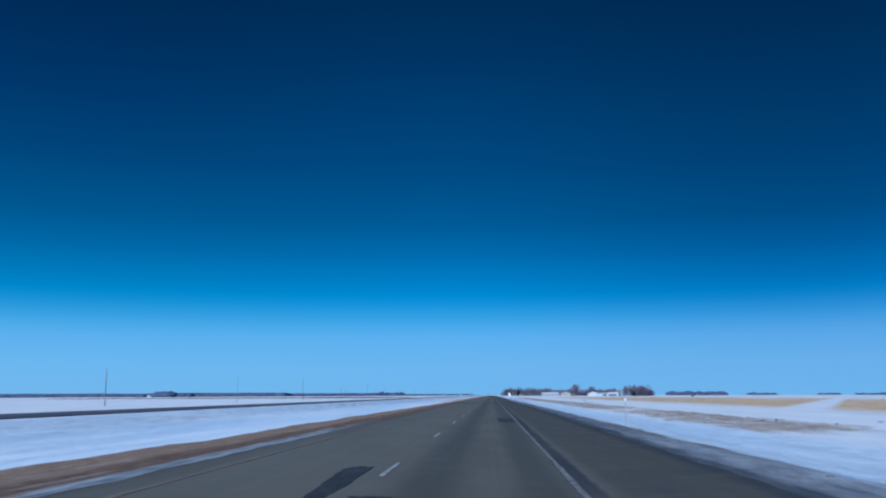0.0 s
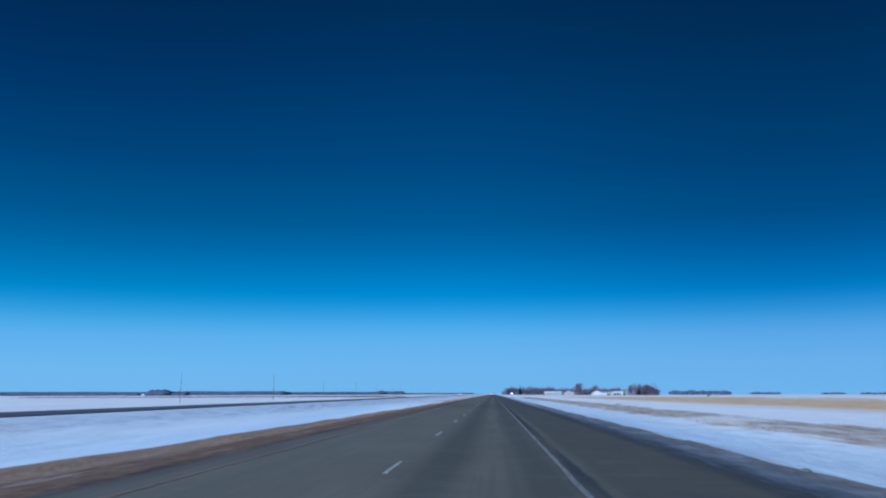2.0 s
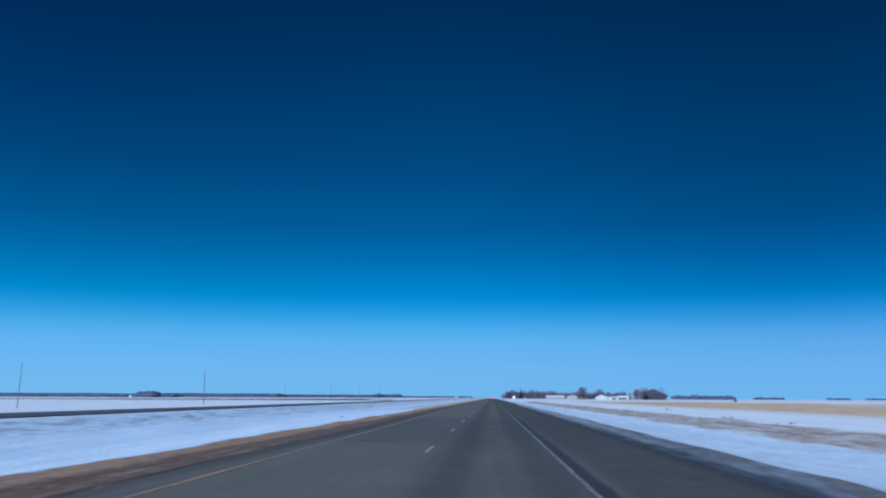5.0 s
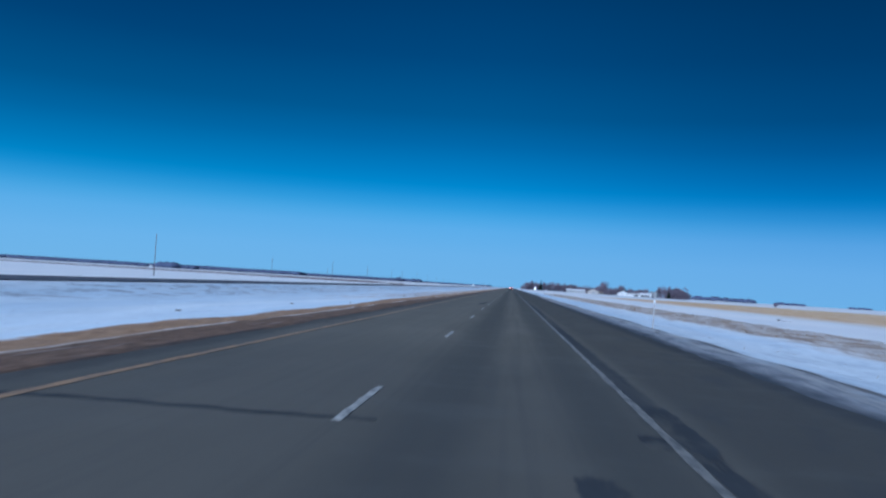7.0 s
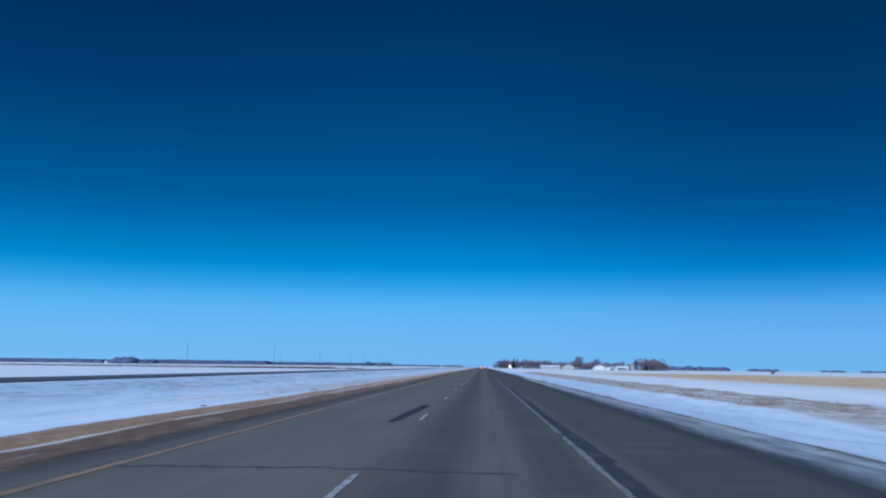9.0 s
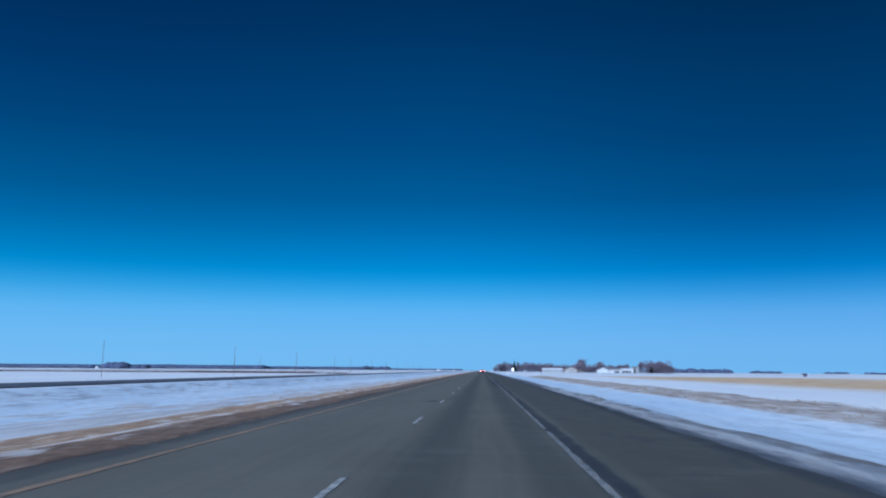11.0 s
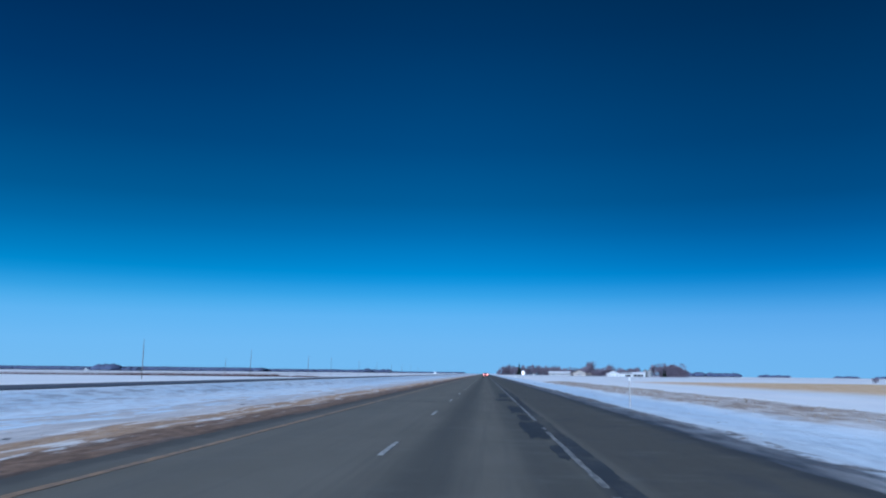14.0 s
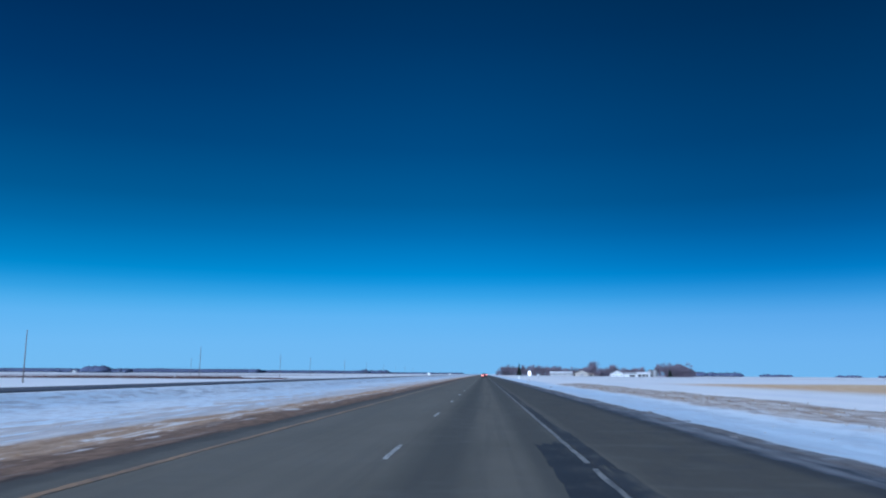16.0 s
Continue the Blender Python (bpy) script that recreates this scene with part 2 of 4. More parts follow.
    far_out = k.m("ADD", k.m("MULTIPLY", k.m("SUBTRACT", 1.0, k.step(y, 28.0, 48.0)), 0.6), k.m("MULTIPLY", k.m("MULTIPLY", k.step(y, 140.0, 195.0), k.m("SUBTRACT", 1.0, k.step(y, 215.0, 290.0))), 0.8))
    xf = k.m("SUBTRACT", x, far_out)
    xm = k.m("ADD", xf, k.m("ADD", k.m("MULTIPLY", wob, 0.22), k.m("MULTIPLY", frayed, 0.6)))
    col = k.mix(k.band(xm, 4.5, 8.6, 0.2), col, margin)
    stria = k.noise(0.20, (1, 11, 1), 6, 0.7)
    belt = k.m("MULTIPLY", k.band(xm, 7.2, 9.4, 0.3), k.m("MULTIPLY", k.step(y, 60.0, 150.0), k.m("SUBTRACT", 1.0, k.m("MULTIPLY", k.step(y, 325.0, 350.0), 0.6))))
    col = k.mix(k.m("MULTIPLY", k.m("MULTIPLY", belt, k.step(stria, 0.52, 0.64)), 0.55), col, (0.16, 0.145, 0.14))
    col = k.mix(k.m("MULTIPLY", k.m("MULTIPLY", belt, k.step(stria, 0.46, 0.36)), 0.45), col, (0.46, 0.45, 0.45))
    damp = k.m("MULTIPLY", k.band(k.m("ADD", x, k.m("MULTIPLY", wob, 0.4)), 6.5, 7.75, 0.25), 0.8)
    col = k.mix(damp, col, k.mix(k.step(frost, 0.4, 0.62), (0.038, 0.044, 0.058), (0.085, 0.094, 0.115)))
    line = k.m("MULTIPLY", k.band(k.m("ADD", xf, k.m("MULTIPLY", wob, 0.3)), 7.75, 8.36, 0.15), k.m("MULTIPLY", k.m("MULTIPLY", k.step(y, 150.0, 190.0), k.m("SUBTRACT", 1.0, k.m("MULTIPLY", k.step(y, 315.0, 340.0), 0.7))), k.step(k.noise(0.35, (1, 10, 1), 4, 0.6), 0.38, 0.58)))
    col = k.mix(k.m("MULTIPLY", line, 0.75), col, (0.50, 0.495, 0.50))
    old = k.m("MULTIPLY", k.band(xm, 8.6, 9.9, 0.45), k.m("SUBTRACT", 1.0, k.m("MULTIPLY", k.step(y, 80.0, 150.0), 0.65)))
    col = k.mix(k.m("MULTIPLY", old, 0.5), col, (0.44, 0.47, 0.53))
    earthy = k.step(k.m("SUBTRACT", patch, k.m("MULTIPLY", k.m("SUBTRACT", 1.0, k.step(y, 28.0, 52.0)), 0.22)), 0.14, 0.36)
    scraps = k.m("SUBTRACT", 1.0, k.m("MULTIPLY", k.band(y, 285.0, 350.0, 15.0), k.step(k.noise(0.7, (1, 2.5, 1), 6, 0.7), 0.56, 0.46)))
    rim = k.m("MULTIPLY", k.m("MULTIPLY", k.band(xm, 8.42, 9.12, 0.2), earthy), scraps)
    col = k.mix(k.m("MULTIPLY", rim, 0.9), col, k.mix(k.step(fine, 0.3, 0.7), (0.085, 0.073, 0.068), (0.19, 0.165, 0.155)))
    # ditch grass that stands out of the snow
    near_edge, far_edge = 17.5, 23.4
    xd = k.m("ADD", x, k.m("MULTIPLY", k.m("SUBTRACT", streak, 0.5), 4.5))
    inside = k.m("MULTIPLY", k.band(xd, near_edge, far_edge, 0.7), k.m("SUBTRACT", 1.0, k.m("MULTIPLY", k.band(y, 106.0, 122.0, 6.0), 0.8)))
    yd = k.m("ADD", y, k.m("MULTIPLY", k.m("SUBTRACT", patch, 0.5), 18.0))
    inside = k.m("MULTIPLY", inside, k.m("MULTIPLY", k.step(yd, 40.0, 52.0), k.m("SUBTRACT", 1.0, k.step(yd, 535.0, 565.0))))
    weeds = k.m("MULTIPLY", inside, k.step(k.noise(1.2, (1, 4.5, 1), 6, 0.68), 0.40, 0.56))
    brown = k.mix(k.step(k.noise(0.8, (1, 4, 1), 5, 0.65), 0.38, 0.62), (0.25, 0.182, 0.14), (0.47, 0.38, 0.31))
    col = k.mix(k.m("MULTIPLY", inside, 0.7), col, (0.50, 0.435, 0.39))
    col = k.mix(k.m("MULTIPLY", weeds, 0.85), col, brown)
    row = k.m("MULTIPLY", k.m("MULTIPLY", k.band(xd, 22.2, 23.4, 0.3), k.step(inside, 0.3, 0.8)), k.step(k.noise(1.2, (1, 5, 1), 4), 0.50, 0.62))
    col = k.mix(k.m("MULTIPLY", row, k.m("ADD", 0.4, k.m("MULTIPLY", k.band(y, 225.0, 270.0, 8.0), 0.45))), col, (0.13, 0.10, 0.09))
    drift = k.m("MULTIPLY", inside, k.step(k.noise(0.6, (1, 6, 1), 6, 0.68), 0.55, 0.61))
    col = k.mix(k.m("MULTIPLY", drift, k.m("ADD", 0.3, k.m("MULTIPLY", k.step(y, 110.0, 190.0), 0.45))), col, (0.76, 0.76, 0.78))
    # soft bluish shading of the near snow, painted on as mottles
    snow_shading = k.m("MULTIPLY", k.band(x, 8.6, 18.0, 1.0), k.step(k.noise(1.3, (1, 2, 1), 6, 0.65), 0.48, 0.66))
    col = k.mix(k.m("MULTIPLY", snow_shading, 0.6), col, (0.52, 0.60, 0.71))
    flecks = k.m("MULTIPLY", k.band(x, 10.5, 17.5, 1.0), k.step(k.noise(0.4, (1, 2, 1), 4, 0.65), 0.66, 0.71))
    col = k.mix(k.m("MULTIPLY", flecks, 0.45), col, (0.34, 0.33, 0.33))
    # stubble strip in the field
    gold = k.m("MULTIPLY", k.band(k.m("ADD", x, k.m("MULTIPLY", wob2, 1.2)), 41.0, 185.0, 8.0), k.m("SUBTRACT", 1.0, k.step(k.m("ADD", y, k.m("MULTIPLY", x, -0.4)), 505.0, 545.0)))
    gap = k.m("SUBTRACT", 1.0, k.band(k.m("ADD", y, k.m("MULTIPLY", x, -2.4)), 0.0, 16.0, 3.0))
    col = k.mix(k.m("MULTIPLY", k.m("MULTIPLY", gold, gap), k.step(k.m("ADD", wide, k.m("MULTIPLY", k.step(x, 175.0, 44.0), 0.22)), 0.42, 0.60)), col, straw)
    # stubble across the opposite carriageway
    red = k.m("MULTIPLY", k.band(k.m("ADD", x, k.m("MULTIPLY", wob2, 2.0)), -360.0, -118.0, 8.0), k.band(y, 600.0, 1250.0, 25.0))
    col = k.mix(k.m("MULTIPLY", red, k.m("ADD", 0.12, k.m("MULTIPLY", k.step(k.noise(8.0, (1, 6, 1), 4), 0.36, 0.5), 0.3))), col, (0.24, 0.165, 0.15))
    fen = k.m("MULTIPLY", k.band(k.m("ADD", x, wob2), -330.0, -58.0, 4.0), k.band(k.m("ADD", y, wob2), 604.0, 665.0, 2.0))
    col = k.mix(k.m("MULTIPLY", fen, 0.85), col, k.mix(k.step(k.noise(5.0, (3, 1, 1), 4), 0.4, 0.6), (0.20, 0.12, 0.105), (0.36, 0.29, 0.27)))
    # distant fields: faint strips of stubble in the snow
    strips = k.m("MULTIPLY", k.step(k.noise(140, (4, 1, 1), 3), 0.54, 0.6), k.step(y, 700.0, 1000.0))
    col = k.mix(k.m("MULTIPLY", strips, 0.4), col, (0.45, 0.40, 0.37))
    relief = k.m("ADD", k.m("MULTIPLY", patch, 1.0), k.m("MULTIPLY", fine, 0.25))
    relief = k.m("ADD", relief, k.m("MULTIPLY", grain, 0.06))
    k.out(col, 0.75, 0.0, k.bump(relief, 0.7, 0.35), 0.25)
    return mat


def make_asphalt():
    mat, k = material("aged_asphalt")
    x, y, z = k.xyz(k.coords())
    grain = k.noise(0.03, (1, 1, 1), 3, 0.8)
    streak = k.noise(0.7, (1, 40, 1), 4)
    blotch = k.noise(2.5, (1, 3, 1), 5, 0.6)
    wob = k.m("MULTIPLY", k.m("SUBTRACT", streak, 0.5), 0.5)
    xs = k.m("ADD", x, wob)
    col = k.mix(k.step(blotch, 0.3, 0.7), (0.136, 0.126, 0.102), (0.172, 0.159, 0.131))
    # oil-dark middle of the lane edge and paler wheel paths
    dark = k.m("MAXIMUM", k.band(xs, 0.5, 1.55, 0.4), k.band(xs, 2.6, 3.55, 0.3))
    col = k.mix(k.m("MULTIPLY", dark, 0.8), col, (0.085, 0.082, 0.072))
    col = k.mix(k.m("MULTIPLY", k.band(xs, -3.0, -2.3, 0.3), 0.3), col, (0.10, 0.098, 0.092))
    # outer shoulder: darker, sealed joint along the line and a damp outer margin
    col = k.mix(k.m("MULTIPLY", k.band(xs, 4.2, 7.6, 0.25), 0.8), col, (0.083, 0.077, 0.066))
    sealed = k.m("ADD", 0.35, k.m("MULTIPLY", k.step(k.noise(2.2, (0.3, 9, 1), 3), 0.34, 0.54), 0.65))
    joint = k.m("ADD", x, k.m("MULTIPLY", k.m("SUBTRACT", k.noise(0.8, (1, 2.5, 1), 5, 0.65), 0.5), 0.35))
    col = k.mix(k.m("MULTIPLY", k.m("MULTIPLY", k.band(joint, 3.66, 4.02, 0.07), sealed), 0.9), col, (0.034, 0.038, 0.048))
    col = k.mix(k.m("MULTIPLY", k.band(joint, 3.55, 3.66, 0.05), 0.45), col, (0.045, 0.047, 0.054))
    mottle = k.m("MULTIPLY", k.step(xs, 3.9, 4.6), k.step(k.noise(0.9, (1, 3, 1), 5, 0.65), 0.5, 0.68))
    col = k.mix(k.m("MULTIPLY", mottle, 0.4), col, (0.046, 0.052, 0.066))
    col = k.mix(k.m("MULTIPLY", k.m("MULTIPLY", k.step(xs, 3.9, 4.6), k.step(k.noise(0.6, (1, 4, 1), 5, 0.65), 0.54, 0.7)), 0.3), col, (0.105, 0.097, 0.085))
    damp = k.m("SUBTRACT", k.m("ADD", x, k.m("MULTIPLY", wob, 0.8)), k.m("MULTIPLY", k.step(y, 230.0, 330.0), 0.3))
    col = k.mix(k.m("MULTIPLY", k.band(damp, 6.7, 8.4, 0.2), 0.75), col, (0.042, 0.045, 0.054))
    col = k.mix(k.m("MULTIPLY", k.band(xs, -4.3, -3.85, 0.12), 0.3), col, (0.14, 0.138, 0.13))
    fringe = k.m("MULTIPLY", k.step(k.m("ADD", x, k.m("MULTIPLY", k.m("SUBTRACT", k.noise(0.7, (1, 2.5, 1), 6, 0.7), 0.5), 0.9)), -4.05, -4.45), k.m("ADD", 0.25, k.m("MULTIPLY", k.step(y, 90.0, 160.0), 0.5)))
    col = k.mix(fringe, col, (0.074, 0.070, 0.067))
    col = k.mix(k.m("MULTIPLY", k.band(xs, -6.5, -4.62, 0.1), 0.7), col, (0.09, 0.08, 0.07))
    col = k.mix(k.m("MULTIPLY", k.step(k.noise(0.22, (1, 70, 1), 4), 0.48, 0.62), 0.22), col, (0.075, 0.073, 0.07))
    col = k.mix(k.m("MULTIPLY", k.step(k.noise(1.3, (1.6, 1, 1), 5, 0.7), 0.5, 0.68), 0.25), col, (0.19, 0.185, 0.17))
    col = k.mix(k.m("MULTIPLY", k.step(grain, 0.55, 0.75), 0.3), col, (0.22, 0.21, 0.19))
    col = k.mix(k.m("MULTIPLY", k.band(xs, -3.5, -0.1, 0.5), 0.3), col, (0.205, 0.192, 0.162))
    # same surface: asphalt's darker look at steep viewing angles painted on this stretch
    view_dimming = k.band(y, 143.0, 178.0, 9.0)
    col = k.mix(k.m("MULTIPLY", view_dimming, 0.36), col, (0.062, 0.066, 0.072))
    k.out(k.mix(0.07, col, (0.0, 0.0, 0.0)), 0.8, 0.0, k.bump(grain, 0.4, 0.012), 0.32)
    return mat


def make_paint(name, colour, under=(0.1, 0.1, 0.1), worn=0.5, faded=0.0):
    """Chipped road paint; faded: how much of it has gone along the first stretch of road."""
    mat, k = material(name)
    chips = k.noise(0.18, (1, 2.2, 1), 6, 0.8)
    wide = k.noise(2.0, (1, 2, 1), 3)
    col = k.mix(k.step(wide, 0.3, 0.7), tuple(c * 0.78 for c in colour), colour)
    col = k.mix(k.m("MULTIPLY", k.step(chips, 0.45, 0.58), worn), col, under)
    if faded:
        col = k.mix(k.m("MULTIPLY", k.m("SUBTRACT", 1.0, k.step(k.xyz(k.coords())[1], 70.0, 130.0)), faded), col, under)
    k.out(col, 0.6, 0.0, k.bump(chips, 0.3, 0.004))
    return mat


def make_tar(name, colour, worn):
    """Tar worn through to the stones in places."""
    mat, k = material(name)
    grain = k.noise(0.05, (1, 1, 1), 4, 0.8)
    bare = k.noise(0.55, (1, 2.5, 1), 6, 0.72)
    col = k.mix(k.step(k.noise(1.4), 0.35, 0.65), tuple(c * 0.8 for c in colour), colour)
    col = k.mix(k.m("MULTIPLY", k.step(bare, 0.48, 0.64), worn), col, (0.105, 0.099, 0.088))
    col = k.mix(k.m("MULTIPLY", k.step(grain, 0.55, 0.75), 0.3), col, (0.14, 0.135, 0.125))
    k.out(col, 0.75, 0.0, k.bump(grain, 0.35, 0.01), 0.3)
    return mat


LAND, ASPHALT = make_land(), make_asphalt()
WHITE_LINE = make_paint("white_road_paint", (0.31, 0.30, 0.28), worn=0.85)
DASH_LINE = make_paint("white_dash_paint", (0.60, 0.59, 0.56), worn=0.9)
YELLOW_LINE = make_paint("yellow_road_paint", (0.41, 0.268, 0.155), worn=0.6, faded=0.55)
DARK_ASPHALT = plain("dark_asphalt", (0.088, 0.096, 0.125), 0.85, 0, 0.25, 3.0)
TAR = make_tar("fresh_tar", (0.040, 0.043, 0.050), 0.45)
OLD_TAR = make_tar("weathered_tar", (0.050, 0.053, 0.060), 0.8)
GREEN_STEEL = plain("weathered_steel", (0.20, 0.19, 0.17), 0.6, 0.3, 0.4, 0.2)
POST_GREY = plain("pale_post_steel", (0.52, 0.50, 0.49), 0.6, 0.1, 0.3, 0.3)
REFLECTOR = plain("white_reflector", (0.92, 0.92, 0.90), 0.35, 0, 0.05, 0.1, 0.6)
WARM_PANEL = plain("warm_white_panel", (0.95, 0.87, 0.72), 0.35, 0, 0.04, 0.1, 0.6)
POLE_WOOD = plain("weathered_pole_wood", (0.19, 0.155, 0.14), 0.85, 0, 0.35, 0.5)
GLASSY = plain("glazed_insulator", (0.25, 0.22, 0.2), 0.3, 0, 0.1, 0.1)
BARK = plain("winter_bark", (0.115, 0.085, 0.08), 0.9, 0, 0.35, 0.8)
TWIG = plain("bare_twigs", (0.265, 0.22, 0.27), 0.9, 0, 0.4, 2.0)
NEEDLE = plain("spruce_needles", (0.025, 0.04, 0.03), 0.9, 0, 0.4, 1.0)
# aerial haze is put into the far woods' colour as a blue tint
HAZY_WOOD = plain("haze_tinted_wood", (0.092, 0.110, 0.185), 0.95, 0, 0.25, 60)
DIRTY_SNOW = plain("dirty_snow", (0.26, 0.25, 0.25), 0.85, 0, 0.5, 0.3)
DRY_GRASS = plain("dry_grass_blades", (0.52, 0.335, 0.185), 0.9, 0, 0.5, 1.5)
REED = plain("reed_stems", (0.21, 0.125, 0.11), 0.9, 0, 0.5, 3.0)
PALE_GRASS = plain("pale_weed_stems", (0.40, 0.31, 0.22), 0.9, 0, 0.5, 1.5)
WHITE_STEEL = plain("white_steel_cladding", (0.70, 0.70, 0.69), 0.5, 0, 0.12, 3.0)
PALE_STEEL = plain("pale_grey_cladding", (0.41, 0.405, 0.395), 0.55, 0, 0.2, 3.0)
GREY_STEEL = plain("galvanised_steel", (0.34, 0.34, 0.34), 0.45, 0.4, 0.2, 2.0)
CREAM_WALL = plain("cream_boards", (0.46, 0.42, 0.375), 0.7, 0, 0.2, 2.0)
SNOWY_ROOF = plain("snow_dusted_roof", (0.72, 0.73, 0.76), 0.8, 0, 0.2, 3.0)
BROWN_ROOF = plain("brown_shingles", (0.26, 0.21, 0.185), 0.85, 0, 0.3, 2.0)
GREY_ROOF = plain("weathered_grey_roof", (0.40, 0.40, 0.42), 0.8, 0, 0.25, 3.0)
DARK_BAY = plain("dark_doorway", (0.05, 0.05, 0.055), 0.8, 0, 0.2, 2.0)
CAR_BODY = plain("dark_car_paint", (0.10, 0.035, 0.035), 0.3, 0.2, 0.1, 0.6, 0.6)
CAR_GLASS = plain("tinted_glass", (0.02, 0.022, 0.025), 0.08, 0, 0.1, 0.5, 0.8)
RUBBER = plain("tyre_rubber", (0.02, 0.02, 0.021), 0.9, 0, 0.2, 0.1)
CHROME = plain("bright_metal", (0.7, 0.7, 0.7), 0.25, 1.0, 0.1, 0.1)
TAIL_LAMP = emitter("lit_tail_lamp", (1.0, 0.27, 0.18), 11.0)


# ---- building helpers ----
def link(name, verts, faces, mat, parent=None, label="", smooth=False):
    me = bpy.data.meshes.new(name)
    me.from_pydata([tuple(v) for v in verts], [], faces)
    me.materials.append(mat)
    if smooth:
        me.polygons.foreach_set("use_smooth", [True] * len(me.polygons))
    me.update()
    ob = new(name, me)
    ob.parent = parent
    if label:
        tagged(ob, label)
    return ob


def part(name, bm, mat, parent=None, label="", smooth=False):
    bmesh.ops.recalc_face_normals(bm, faces=bm.faces)
    me = bpy.data.meshes.new(name)
    bm.to_mesh(me)
    bm.free()
    me.materials.append(mat)
    if smooth:
        me.polygons.foreach_set("use_smooth", [True] * len(me.polygons))
    ob = new(name, me)
    ob.parent = parent
    if label:
        tagged(ob, label)
    return ob


def thing(name, m, label, category, group="", kind=""):
    ob = new(name)
    ob.matrix_world = m
    ob.empty_display_size = 0.3
    return tagged(ob, label, category, group, kind)


def add_box(bm, x0, x1, y0, y1, z0, z1, bevel=0.0):
    r = bmesh.ops.create_cube(bm, size=1.0, matrix=Matrix.LocRotScale(((x0 + x1) / 2, (y0 + y1) / 2, (z0 + z1) / 2), None, (x1 - x0, y1 - y0, z1 - z0)))
    if bevel:
        edges = list({e for v in r["verts"] for e in v.link_edges})
        bmesh.ops.bevel(bm, geom=edges, offset=bevel, segments=2, affect="EDGES", profile=0.6)


def add_tube(bm, a, b, r0, r1, sides=8):
    a, b = Vector(a), Vector(b)
    q = (b - a).to_track_quat("Z", "Y").to_matrix().to_4x4()
    m = Matrix.Translation((a + b) / 2) @ q
    bmesh.ops.create_cone(bm, cap_ends=True, segments=sides, radius1=r0, radius2=r1, depth=(b - a).length, matrix=m)


def wobble(y, scale, seed, size=1.0):
    return noise.noise(Vector((y / scale, seed * 7.31, 0.5))) * size


SLOPE = -0.0095


def road_z(x):
    return SLOPE * x


# ---- the land: one sheet to the horizon ----
PROFILE = [(-4800, 0.3), (-900, 0.1), (-300, -0.1), (-140, -0.2), (-72, -0.25), (-50, -0.3), (-44, -0.15), (-42.3, 0.05), (-32.2, 0.0), (-30.5, -0.12),
           (-27, -0.62), (-22, -0.8), (-17, -0.72), (-12, -0.35), (-8.3, -0.06), (-6.4, 0.02), (-4.9, 0.028), (-4.4, -0.08), (5.6, -0.2), (6.4, -0.098),
           (8.2, -0.11), (9.0, -0.11), (10.3, -0.34), (12.5, -0.55), (15.5, -0.66), (19, -0.5), (26, -0.32), (38, -0.25), (92, -0.5), (260, -1.6), (1090, -5.2), (3000, -9.5), (4800, -11.0)]


def land_z(x):
    for (xa, za), (xb, zb) in zip(PROFILE, PROFILE[1:]):
        if xa <= x <= xb:
            return za + (zb - za) * (x - xa) / (xb - xa)
    return 0.0


def land_height(x, y):
    z = land_z(x)
    if x < -5.2 or x > 6.8:
        k = min(1.0, min(abs(x + 5.2), abs(x - 6.8)) / 2.5)
        z += k * 0.10 * noise.noise(Vector((x / 3.1, y / 7.0, 3.3))) + k * 0.04 * noise.noise(Vector((x / 0.9, y / 2.2, 9.1)))
    if -42.6 < x < -31.9:
        z = land_z(x)
    return z


def steps(lo, hi, first, grow, limit):
    out, s = [lo], first
    while out[-1] < hi:
        out.append(min(hi, out[-1] + s))
        s = min(limit, s * grow)
    return out


def make_ground():
    near = sorted({round(-34 + 0.45 * i, 3) for i in range(64)} | {round(5.6 + 0.4 * i, 3) for i in range(60)} | {p[0] for p in PROFILE if abs(p[0]) < 45} | {-5.2, 6.8})
    xs = [-v for v in reversed(steps(46, 4800, 4, 1.25, 500))] + near + steps(32, 4800, 2.5, 1.25, 500)
    xs = sorted(set(xs))
    ys = [-v for v in reversed(steps(12, 400, 3, 1.4, 80))] + [-9 + 1.1 * i for i in range(430)] + steps(466, 4900, 2, 1.06, 250)
    verts = [(x, y, land_height(x, y)) for y in ys for x in xs]
    n = len(xs)
    faces = [(j * n + i, j * n + i + 1, (j + 1) * n + i + 1, (j + 1) * n + i) for j in range(len(ys) - 1) for i in range(n - 1)]
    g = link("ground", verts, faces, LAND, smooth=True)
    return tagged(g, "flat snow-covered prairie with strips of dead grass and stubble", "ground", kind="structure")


ground = make_ground()


def strip(name, left, right, z, ys, mat, parent, label="", thick=0.05):
    """A ribbon along the road with its own thickness; left(y) and right(y) give its edges."""
    verts, faces = [], []
    for y in ys:
        a, b = left(y), right(y)
        verts += [(a, y, z(a)), (b, y, z(b)), (a, y, z(a) - thick), (b, y, z(b) - thick)]
    for i in range(len(ys) - 1):
        o, p = i * 4, i * 4 + 4
        faces += [(o, o + 1, p + 1, p), (o + 2, p + 2, p + 3, o + 3), (o, p, p + 2, o + 2), (o + 1, o + 3, p + 3, p + 1)]
    e = (len(ys) - 1) * 4
    faces += [(0, 2, 3, 1), (e, e + 1, e + 3, e + 2)]
    return link(name, verts, faces, mat, parent, label)


